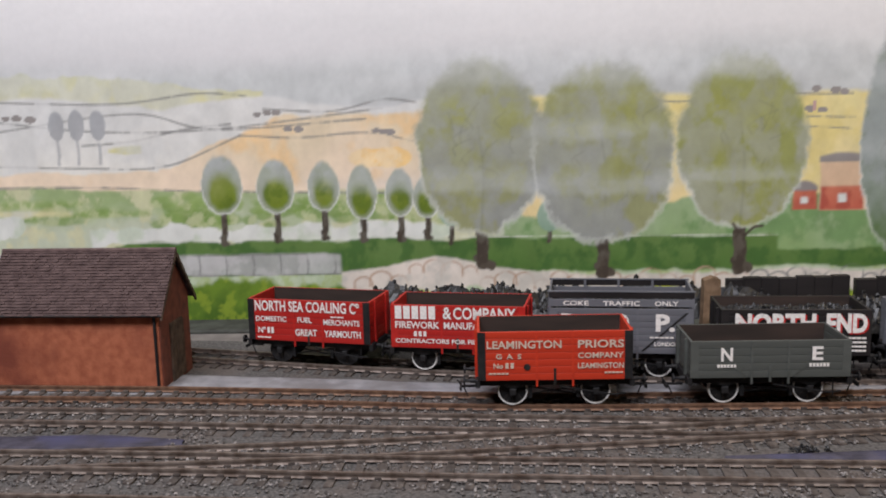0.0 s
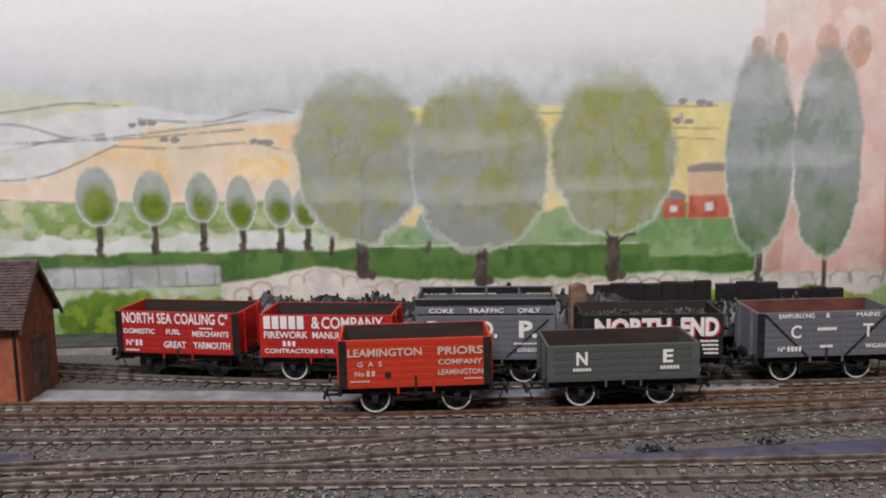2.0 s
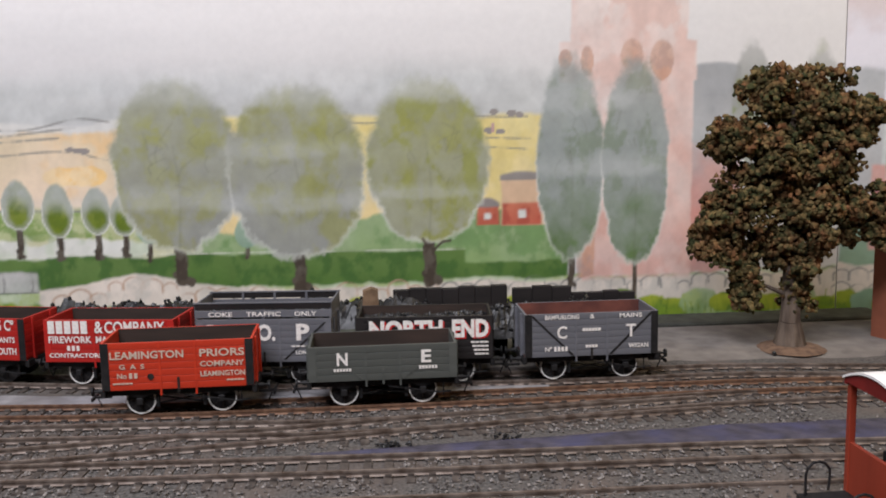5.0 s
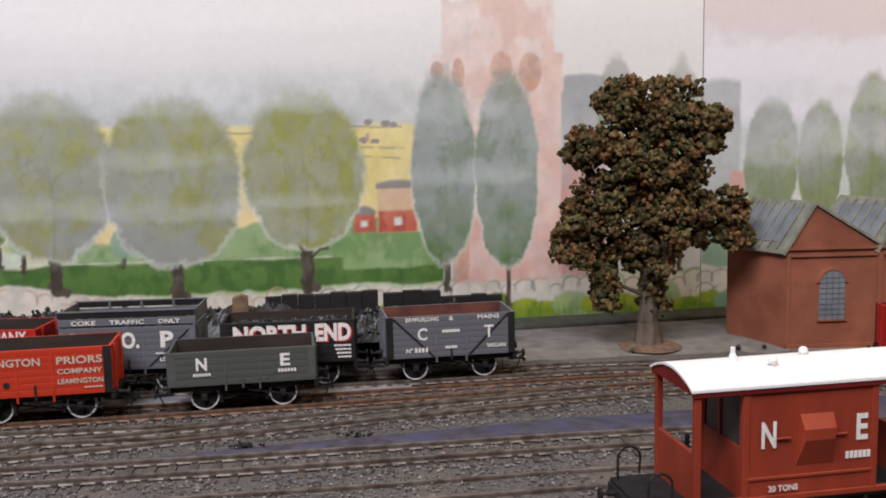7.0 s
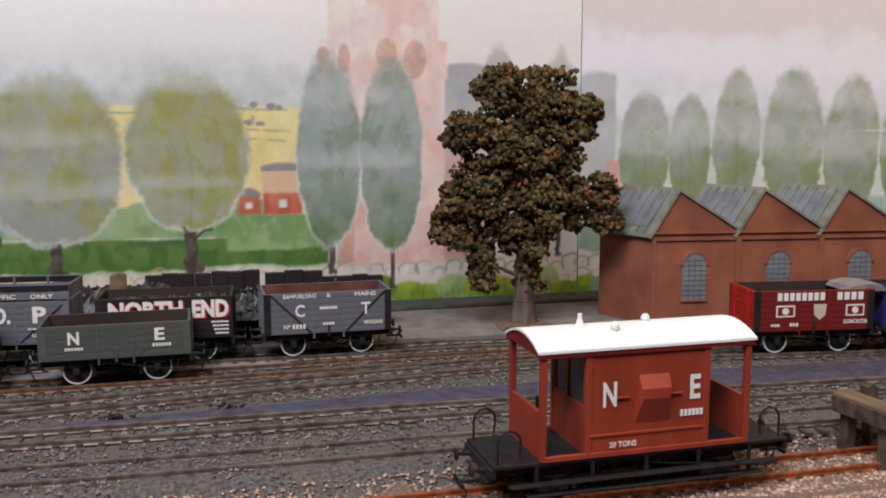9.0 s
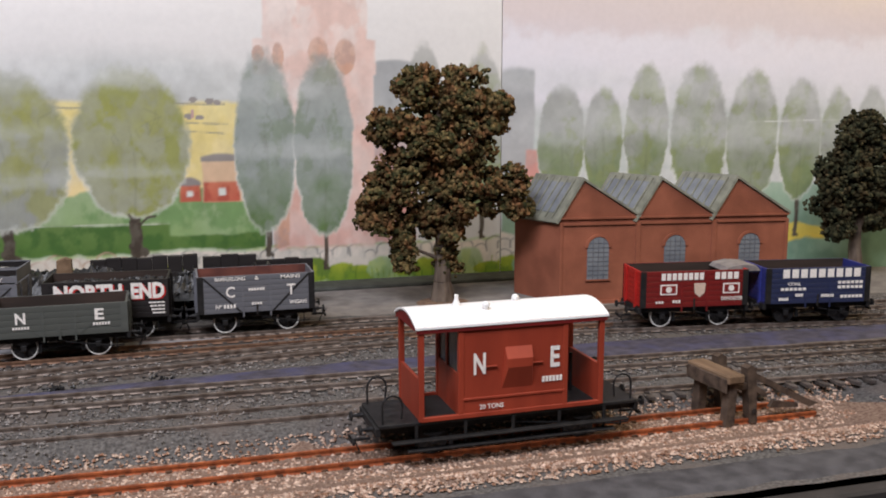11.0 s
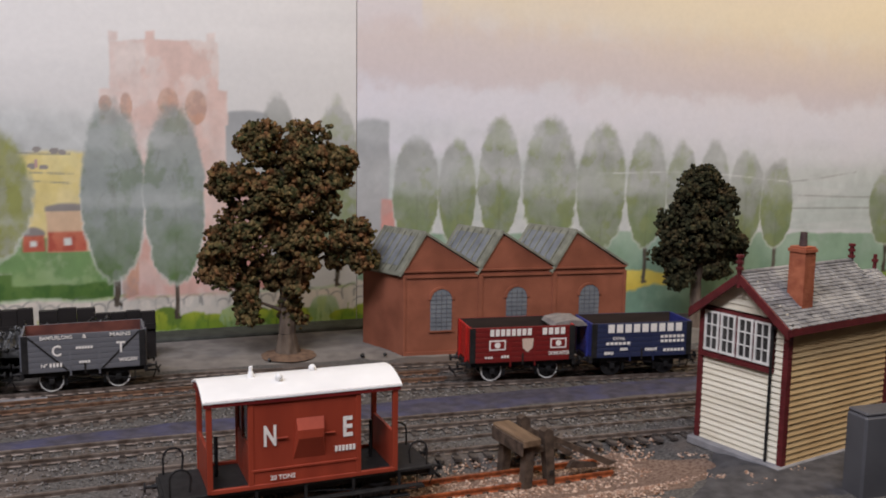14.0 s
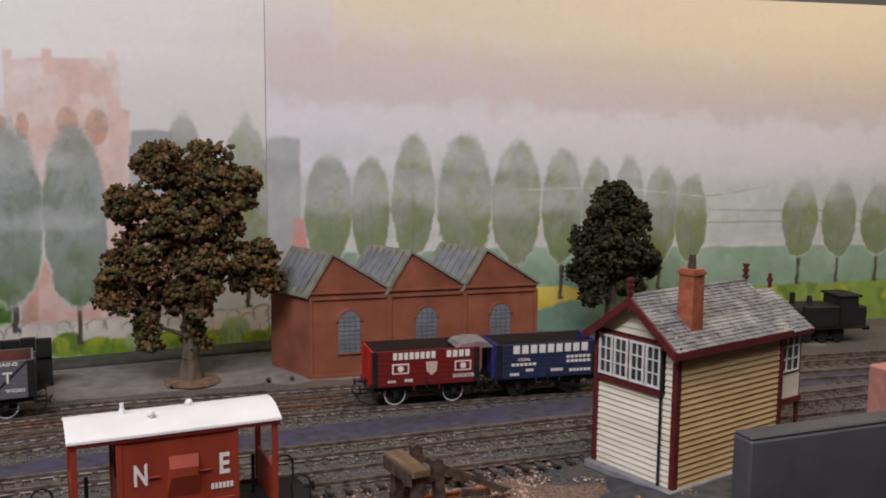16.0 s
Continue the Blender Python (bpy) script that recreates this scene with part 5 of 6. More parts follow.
for a, b, c in ((-23, -7, 17.6), (12, 28, 21.0), (12, 28, 18.2), (-24, -18, 11.8), (-14, -9, 14.0), (2, 10, 13.4), (14, 28, 12.6)):
    bars(6, F(a), F(b), F(c), F(c + 1.6), yf, WHITE, t, 0.7, "small_print")
sheet = part("tarpaulin", prism(((F(-11), F(31.3)), (F(11), F(31.3)), (F(8), F(34.4)), (F(-2), F(35.0)), (F(-9), F(33.6))), F(-9), F(13)), mat("grey_sheet", rgb(142, 136, 132), rgb(116, 110, 108), 200))
sheet.matrix_basis = pose(0.5280, 0.3475, ZR, 0, 0, -8)
tagged(sheet, "folded grey sheet lying across a wagon's end", "tarpaulin")

# coal loads and the coal stacks behind
for x, y, yaw, sd in ((-0.0475, 0.451, -14, 1), (0.027, 0.4345, -9, 2), (0.101, 0.4235, -6, 3), (0.1765, 0.4165, -4, 4)):
    coal_heap("coal_load", F(-30.5), F(30.5), F(-12.8), F(12.8), 0, F(4.0) if sd == 4 else F(2.0), pose(x, y, ZR + (F(32.0) if sd == 3 else F(27.0) if sd == 4 else F(20.0)), 0, 0, yaw), "black lumpy coal filling an open wagon", sd)
coal_heap("coal_stack", -0.045, 0.20, 0.458, 0.495, 0.0, F(19), pose(0, 0, 0), "long black coal stack on the yard behind the wagons", 11, n=90, base=F(19.5))
coal_heap("coal_stack", 0.19, 0.288, 0.438, 0.472, 0.0, F(19), pose(0, 0, 0), "black coal stack beside the wagons", 12, n=60, base=F(16))


def staithe(x0, x1, y, top, seed):
    t = thing("coal_staithe", pose(x0, y, 0), "black sleeper-built wall holding coal on the yard", "coal bin", "coal bins")
    n = max(3, int((x1 - x0) / 0.0085))
    rng = random.Random(seed)
    for i in range(n):
        w = (x1 - x0) / n
        part("plank", box(i * w, (i + 1) * w - 0.0001, 0, 0.0035 + rng.uniform(0, 0.0008), 0, top - 0.0015 - rng.uniform(0, 0.0012), 0.0003), BLACKBODY, t)
    part("rail_beam", box(0, x1 - x0, -0.0015, 0.0, top * 0.6, top * 0.7), BLACKBODY, t)
    return t


staithe(0.163, 0.226, 0.472, 0.0395, 1)
staithe(0.229, 0.262, 0.472, 0.0385, 2)
staithe(0.262, 0.298, 0.472, 0.0345, 3)
tagged(part("timber_post", prism(((0.1455, 0), (0.1555, 0), (0.1545, 0.0412), (0.151, 0.0424), (0.1465, 0.0408)), 0.450, 0.457), TIMBER), "weathered brown timber post standing in coal", "post")


LZ[0] = 0.0


# ---------- brake van ----------
def brake_van():
    t = thing("brake_van", pose(0.3368, 0.2262, ZF + 0.0034, 0, 0, 0.9) @ Matrix.Scale(0.995, 4), "red-brown goods brake van with white roof and open verandahs", "brake van", "goods wagons")
    hl, hy = F(55), F(14.5)
    pz = F(14.2)
    underframe(t, hl, F(64), BLACK, pz, BLACK)
    part("platform", box(-hl, hl, -F(15), F(15), pz, pz + F(1.4), F(0.2)), BLACK, t, "black running platform")
    for s in (-1, 1):
        for zz, h2 in ((F(4.6), F(44)), (F(8.2), F(50))):
            part("footboard", box(-h2, h2, s * F(16.2) - F(1.6), s * F(16.2) + F(1.6), zz, zz + F(0.7), F(0.1)), BLACK, t, "long black footboard")
        for x in (-F(40), -F(20), 0, F(20), F(40)):
            part("step_hanger", box(x - F(0.6), x + F(0.6), s * F(14.8) - F(0.3), s * F(14.8) + F(0.3), F(4.6), pz), BLACK, t)
        for q in (-1, 1):
            bm = bmesh.new()
            pts = [(q * F(53), s * F(13), pz)] + [(q * F(49 + 4 * math.cos(k * 0.55)), s * F(13), F(22.5 + 4 * math.sin(k * 0.55))) for k in range(7)] + [(q * F(45.5), s * F(13), F(17))]
            for a, b in zip(pts, pts[1:]):
                rod(a, b, F(0.45), bm, 6)
            part("hand_rail", bm, BLACK, t, "bent black wire rail")
    z1, zt = pz + F(1.4), F(52.6)
    hb, hc = F(38), F(22)
    for s in (-1, 1):
        # cabin side, in vertical boards
        side = part("cabin_side", box(-hc, hc, s * hy - F(0.65), s * hy + F(0.65), z1, zt, F(0.1)), VANRED, t, "smooth red-brown cabin side")
        part("lower_rail", box(-hb, hb, s * (hy + F(0.4)) - F(0.7), s * (hy + F(0.4)) + F(0.7), z1 - F(0.2), z1 + F(1.6), F(0.15)), VANRED, t)
        part("waist_rail", box(-hc, hc, s * (hy + F(0.5)) - F(0.6), s * (hy + F(0.5)) + F(0.6), z1 + F(6.8), z1 + F(7.8), F(0.15)), VANRED, t)
        # ducket
        a, b = F(-4.2), F(7.0)
        bm = bmesh.new()
        y0, y1 = s * hy, s * (hy + F(3.8))
        v = [bm.verts.new(p) for p in ((a - F(1.2), y0, z1 + F(8.6)), (b + F(1.2), y0, z1 + F(8.6)), (b - F(0.6), y1, z1 + F(19.5)), (a + F(0.6), y1, z1 + F(19.5)), (a + F(0.2), y1, z1 + F(23.0)), (b - F(0.2), y1, z1 + F(23.0)), (b + F(0.6), y0, z1 + F(28)), (a + F(0.4), y0, z1 + F(28)))]
        for f in ((0, 1, 2, 3), (3, 2, 5, 4), (4, 5, 6, 7), (0, 3, 4), (0, 4, 7), (1, 6, 5), (1, 5, 2)):
            bm.faces.new([v[i] for i in f])
        part("ducket", bm, VANRED, t, "projecting side lookout")
        for q in (-1, 1):
            part("grab_rail", rod((q * F(7.5), s * (hy + F(1.3)), z1 + F(20)), (q * F(12), s * (hy + F(1.3)), z1 + F(20)), F(0.4)), VANRED, t)
    for q in (-1, 1):
        # cabin end with openings
        part("end_panel", box(q * hc - F(0.6), q * hc + F(0.6), -hy, hy, z1, z1 + F(17)), VANRED, t)
        part("end_panel", box(q * hc - F(0.6), q * hc + F(0.6), -hy, hy, z1 + F(34), zt + F(0.5)), VANRED, t)
        for yy in (-hy + F(1.2), F(2), hy - F(1.2)):
            part("end_post", box(q * hc - F(0.65), q * hc + F(0.65), yy - F(1.0), yy + F(1.0), z1, zt), VANRED, t)
        part("window_pane", box(q * hc - F(0.1), q * hc + F(0.1), -hy, hy, z1 + F(17), z1 + F(34)), PANE, t)
        # verandah
        part("verandah_end", box(q * hb - F(0.7), q * hb + F(0.7), -hy, hy, z1, z1 + F(16.5), F(0.15)), VANRED, t, "boarded verandah end")
        part("verandah_floor", box(min(q * hc, q * hb), max(q * hc, q * hb), -hy, hy, z1, z1 + F(0.5)), BLACK, t)
        for s in (-1, 1):
            part("corner_post", box(q * hb - F(1.1), q * hb + F(1.1), s * hy - F(1.0), s * hy + F(1.0), z1, zt, F(0.15)), VANRED, t)
            part("door_post", box(q * hc - F(1.1), q * hc + F(1.1), s * hy - F(1.0), s * hy + F(1.0), z1, zt, F(0.15)), VANRED, t)
        part("brake_column", rod((q * (hb - F(5)), F(3), z1), (q * (hb - F(5)), F(3), z1 + F(17)), F(0.8)), BLACK, t)
    # roof
    n, hw = 14, F(16.3)
    prof = [(-hw + 2 * hw * i / n, zt + F(0.4) + F(4.2) * (1 - (2 * i / n - 1) ** 2)) for i in range(n + 1)]
    pr = prof + [(y, z - F(0.8)) for y, z in prof[::-1]]
    part("roof", prism(pr, -F(40.5), F(40.5), axis="x"), VANROOF, t, "white arched roof", smooth=False)
    for s in (-1, 1):
        part("cantrail", box(-F(40), F(40), s * F(15.4) - F(0.6), s * F(15.4) + F(0.6), zt - F(2.0), zt + F(0.6)), MAROON, t)
        part("roof_end", prism([(y * 0.96, z - F(0.8)) for y, z in prof] + [(hw * 0.96, zt - F(1.4)), (-hw * 0.96, zt - F(1.4))], s * F(39.4) - F(0.5), s * F(39.4) + F(0.5), axis="x"), MAROON, t)
    bm = rod((-F(19), 0, zt + F(4)), (-F(19), 0, zt + F(7.0)), F(1.9), n=12, r2=F(0.9))
    rod((-F(19), 0, zt + F(6.8)), (-F(19), 0, zt + F(9.0)), F(0.8), bm, 10)
    part("chimney", bm, VANROOF, t, "small white chimney")
    for x, y in ((-F(9), -F(7)), (F(7), F(2))):
        bm = rod((x, y, zt + F(2.0)), (x, y, zt + F(5.0)), F(0.8), n=10)
        bmesh.ops.create_uvsphere(bm, u_segments=14, v_segments=9, radius=F(1.6), matrix=Matrix.Translation((x, y, zt + F(5.6))))
        part("roof_vent", bm, VANROOF, t, "round white roof vent", smooth=True)
    yf = -hy - F(0.72)
    lettering("N", -F(17.0), -F(12.0), F(32.6), F(41.2), yf, WHITE, t, bold=0.03)
    lettering("E", F(15.4), F(19.4), F(33.0), F(41.6), yf, WHITE, t, bold=0.03)
    bars(6, F(12.0), F(21.0), F(27.2), F(29.4), yf, WHITE, t, 0.7, "number")
    lettering("20 TONS", -F(14.6), -F(4.6), F(18.6), F(20.6), yf - F(0.5), WHITE, t)
    return t


brake_van()


# ---------- buffer stop ----------
def buffer_stop(m):
    """Heavy beam on two front posts, two taller rear posts, a tie between them and a rake down to the rails' end."""
    t = thing("buffer_stop", m, "weathered timber buffer stop at the siding's rusty end", "buffer stop")
    for y in (-10.0, 10.0):
        part("front_post", prism(((F(-3.4), F(-1)), (F(1.0), F(-1)), (F(2.2), F(19)), (F(-2.0), F(19))), F(y - 2.2), F(y + 2.2)), TIMBERDARK, t)
        part("rear_post", prism(((F(9.6), F(-1)), (F(13.4), F(-1)), (F(11.6), F(24.0)), (F(8.8), F(25.4)), (F(6.6), F(24.2))), F(y - 2.2), F(y + 2.2)), TIMBERDARK, t, "dark post with a worn rounded head")
        part("tie", box(F(-1), F(9), F(y - 1.4), F(y + 1.4), F(14.5), F(17.5), F(0.3)), TIMBERDARK, t)
        bm = rod((F(11.5), F(y - 2.6), F(4.5)), (F(11.5), F(y + 2.6), F(4.5)), F(1.3), n=10)
        part("bolt", bm, STEEL, t)
    part("raking_strut", prism(((F(11), F(19.5)), (F(13), F(21)), (F(46), F(4.2)), (F(49), F(3.4)), (F(44), F(2.0))), F(-10.6), F(-7.6)), TIMBERDARK, t, "dark timber rake down to the rails' end")
    part("raking_strut", prism(((F(11), F(17.5)), (F(13), F(19)), (F(36), F(3.6)), (F(34), F(2.0))), F(7.6), F(10.6)), TIMBERDARK, t)
    part("strut_chock", prism(((F(22), F(4.0)), (F(38), F(2.2)), (F(38), F(4.0)), (F(24), F(7.0))), F(-9.8), F(-7.8)), TIMBERDARK, t)
    part("buffer_beam", box(F(-5.0), F(4.0), F(-14.5), F(14.5), F(18.6), F(22.4), F(0.6)), TIMBER, t, "pale weathered buffer beam")
    part("beam_face", box(F(-5.6), F(-4.8), F(-14.0), F(14.0), F(14.8), F(21.0), F(0.3)), TIMBERDARK, t)
    return t


buffer_stop(pose(0.4385, 0.2270, ZF + 0.0022, 0, 0, 5))


# ---------- buildings ----------
def tiled_slope(t, name, p0, p1, q0, q1, rows, cols, material, thick=0.0007, sub=None):
    """Rows of overlapping tiles from the eaves p0-p1 up to the ridge q0-q1."""
    p0, p1, q0, q1 = map(Vector, (p0, p1, q0, q1))
    nrm = (p1 - p0).cross(q0 - p0).normalized()
    if nrm.z < 0:
        nrm = -nrm
    bm = bmesh.new()
    for r in range(rows):
        a, b = r / rows, min(1.0, (r + 1.15) / rows)
        off = 0.5 * (r % 2)
        for c in range(cols + (r % 2)):
            u0, u1 = max(0, (c - off) / cols), min(1, (c + 1 - off) / cols - 0.06 / cols)
            if u1 <= u0:
                continue
            j = thick * random.uniform(0.7, 1.3)
            g = lambda u, v: (p0.lerp(p1, u)).lerp(q0.lerp(q1, u), v)
            lo, hi = [g(u0, a) + nrm * j * 1.6, g(u1, a) + nrm * j * 1.6], [g(u1, b) + nrm * j * 0.5, g(u0, b) + nrm * j * 0.5]
            v = [bm.verts.new(p) for p in lo + hi] + [bm.verts.new(p - nrm * j * 1.3) for p in lo + hi]
            for f in ((0, 1, 2, 3), (7, 6, 5, 4), (0, 4, 5, 1), (1, 5, 6, 2), (2, 6, 7, 3), (3, 7, 4, 0)):
                bm.faces.new([v[i] for i in f])
    return part(name, bm, material, t)


def brick_face(t, x0, x1, z0, z1, y, material, course=0.0011, brick=0.0030, proud=0.00012, top=None, axis="x", name="brickwork"):
    """Courses of bricks, each with its own edges, standing a hair proud of the wall."""
    bm = bmesh.new()
    z, r = z0, 0
    while z + course <= z1:
        x = x0 - (brick / 2 if r % 2 else 0)
        while x < x1:
            a, b = max(x, x0), min(x + brick - 0.0002, x1)
            if b - a > 0.0004 and (top is None or z + course < top((a + b) / 2)):
                w = [(a, z), (b, z), (b, z + course - 0.00018), (a, z + course - 0.00018)]
                bm.faces.new([bm.verts.new((p, y, q) if axis == "x" else (y, p, q)) for p, q in w])
            x += brick
        z += course
        r += 1
    return part(name, bm, material, t)


def shed():
    """Small brick store with a tiled gable roof and a lean-to."""
    t = thing("brick_store", pose(-0.1145, 0.4105, 0, 0, 0, -3), "small orange brick store with brown tiled roof", "building")
    L, W, H, R = 0.082, 0.038, 0.041, 0.064
    # gable faces +x, long wall faces -y
    bm = prism(((0, 0), (W, 0), (W, H), (W / 2, R), (0, H)), -L, 0, axis="x")
    part("wall", bm, BRICKRED, t)
    # the gable end's shade is put into a darker brick colour
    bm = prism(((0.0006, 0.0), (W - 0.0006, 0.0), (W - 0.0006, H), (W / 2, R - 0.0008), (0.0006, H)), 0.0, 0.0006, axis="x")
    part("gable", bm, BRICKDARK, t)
    brick_face(t, -L, 0, 0.0008, H - 0.002, -0.00012, BRICKRED)
    part("door", box(0.0005, 0.0012, 0.011, 0.027, 0.001, 0.030, 0.0002), TIMBERDARK, t, "dark timber double door")
    for y in (0.013, 0.019, 0.025):
        part("door_plank", box(0.0012, 0.0015, y - 0.002, y + 0.002, 0.002, 0.029), TIMBERDARK, t)
    e = 0.0035
    for s in (0, 1):
        y0 = -e if s == 0 else W + e
        zz = H - e * (R - H) / (W / 2)
        tiled_slope(t, "roof", (-L - 0.002, y0, zz), (0.0035, y0, zz), (-L - 0.002, W / 2, R + 0.0004), (0.0035, W / 2, R + 0.0004), 22, 46, TILE, 0.0005)
        part("bargeboard", prism(((y0, zz - 0.002), (y0, zz), (W / 2, R), (W / 2, R - 0.0024)), 0.0026, 0.0036, axis="x"), TIMBERDARK, t)
    part("ridge", rod((-L - 0.002, W / 2, R + 0.0006), (0.0035, W / 2, R + 0.0006), 0.0011), TILE, t)
    part("gutter", rod((-L, -e + 0.0002, H - 0.004), (0.003, -e + 0.0002, H - 0.004), 0.0007), BLACK, t)
    part("drainpipe", rod((-0.0015, -0.001, 0), (-0.0015, -0.001, H - 0.003), 0.0007), BLACK, t, "black drainpipe on the corner")
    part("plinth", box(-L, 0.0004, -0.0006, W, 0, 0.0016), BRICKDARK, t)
    # lean-to at the far end
    part("lean_to_wall", box(-L - 0.05, -L, 0.004, W - 0.004, 0, 0.027), BRICKRED, t)
    brick_face(t, -L - 0.05, -L, 0.0008, 0.026, 0.0038, BRICKRED)
    tiled_slope(t, "lean_to_roof", (-L - 0.052, 0.0, 0.0265), (-L, 0.0, 0.0265), (-L - 0.052, W / 2, 0.046), (-L, W / 2, 0.046), 16, 28, TILE, 0.0005)
    return t


shed()


def factory():
    """Three north-light bays in brick, set at a slant along the backdrop."""
    O = Vector((0.4515, 0.4305, 0))
    U, V = Vector((0.1575, -0.0195, 0)) / 0.1587, Vector((-0.013, 0.036, 0)) / 0.0383
    M = Matrix(((U.x, V.x, 0, O.x), (U.y, V.y, 0, O.y), (0, 0, 1, 0), (0, 0, 0, 1)))
    t = thing("factory", pose(0, 0, 0), "red brick works with three saw-tooth roofs and arched windows", "building")

    def put(name, bm, m, label="", parent=None):
        bm.transform(M)
        return part(name, bm, m, parent or t, label)
    W, H, R, D, BAY, AP = 0.1587, 0.0570, 0.0815, 0.044, 0.0529, 0.0150
    for k in range(3):
        a = k * BAY
        put("bay_wall", prism(((a, 0), (a + BAY, 0), (a + BAY, H), (a + AP, R), (a, H)), 0, D), FACBRICK, "red-brown brick gabled bay")
        put("pilaster", box(a - (0 if k == 0 else 0.0012), a + 0.0016, -0.0009, 0.0, 0, H - 0.003), FACBRICK)
        put("string_course", box(a + 0.002, a + BAY - 0.002, -0.0012, 0.0, H - 0.0045, H - 0.0032), FACBRICK)
        put("string_course", box(a, a + BAY, -0.0014, 0.0, H - 0.0006, H + 0.0006), FACBRICK)
        cx, w, zb, zs = a + 0.0262, 0.0072, 0.0165, 0.0375
        arch = [(cx - w, zb), (cx + w, zb), (cx + w, zs)] + [(cx + w * math.cos(q * math.pi / 10), zs + w * 1.0 * math.sin(q * math.pi / 10)) for q in range(1, 10)] + [(cx - w, zs)]
        win = put("window", prism(arch, -0.0005, 0.0006), GLASS, "grey arched window")
        bm = bmesh.new()
        for q in range(1, 4):
            box(cx - w + q * w / 2 - 0.00012, cx - w + q * w / 2 + 0.00012, -0.0008, -0.0004, zb, zs + w * 0.8, bm=bm)
        for q in range(1, 9):
            box(cx - w, cx + w, -0.0008, -0.0004, zb + q * 0.003 - 0.0001, zb + q * 0.003 + 0.0001, bm=bm)
        put("glazing_grid", bm, GREY, parent=win)
        oa = [(cx + (w + 0.0016) * math.cos(q * math.pi / 14), zs + (w + 0.0016) * math.sin(q * math.pi / 14)) for q in range(15)]
        ia = [(cx + w * math.cos(q * math.pi / 14), zs + w * math.sin(q * math.pi / 14)) for q in range(15)]
        bm = prism(oa + ia[::-1], -0.0009, 0.0)
        put("arch", bm, FACBRICK, parent=win)
        put("window_sill", box(cx - w - 0.001, cx + w + 0.001, -0.0012, 0.0, zb - 0.001, zb), FACBRICK, parent=win)
        # steep glazed slope and long slope
        o = 0.0016
        put("roof_slope", prism(((a + AP, R), (a + AP, R + 0.0016), (a + BAY + 0.001, H + 0.0018), (a + BAY + 0.001, H + 0.0002)), -o, D), ROOFGREY, "grey-green roofing")
        rs = put("glazed_slope", prism(((a - 0.0022, H - 0.0034), (a - 0.0034, H - 0.0024), (a + AP - 0.0004, R + 0.0022), (a + AP, R)), -o, D), ROOFGREY, "grey-green glazed roof slope")
        f = lambda s: (a - 0.0034 + (AP + 0.003) * s, H - 0.0024 + (R - H + 0.0046) * s)
        bm = bmesh.new()
        for q in range(6):
            y = 0.004 + q * 0.0066
            (xa, za), (xb, zb2) = f(0.08), f(0.94)
            prism(((xa - 0.0005, za + 0.0004), (xa - 0.0009, za + 0.0007), (xb - 0.0009, zb2 + 0.0007), (xb - 0.0005, zb2 + 0.0004)), y - 0.0004, y + 0.0004, bm)
        put("glazing_grid", bm, ROOFGREY, parent=rs)
        (xa, za), (xb, zb2) = f(0.2), f(0.85)
        put("roof_pane", prism(((xa - 0.0001, za + 0.0001), (xa - 0.0004, za + 0.0003), (xb - 0.0004, zb2 + 0.0003), (xb - 0.0001, zb2 + 0.0001)), 0.005, D - 0.004), GLASS, parent=rs)
    put("end_pilaster", box(W - 0.0016, W + 0.0004, -0.0009, 0.0, 0, H - 0.003), FACBRICK)
    put("plinth", box(0, W, -0.0012, 0.0, 0, 0.0025), FACBRICK)
    return t


factory()


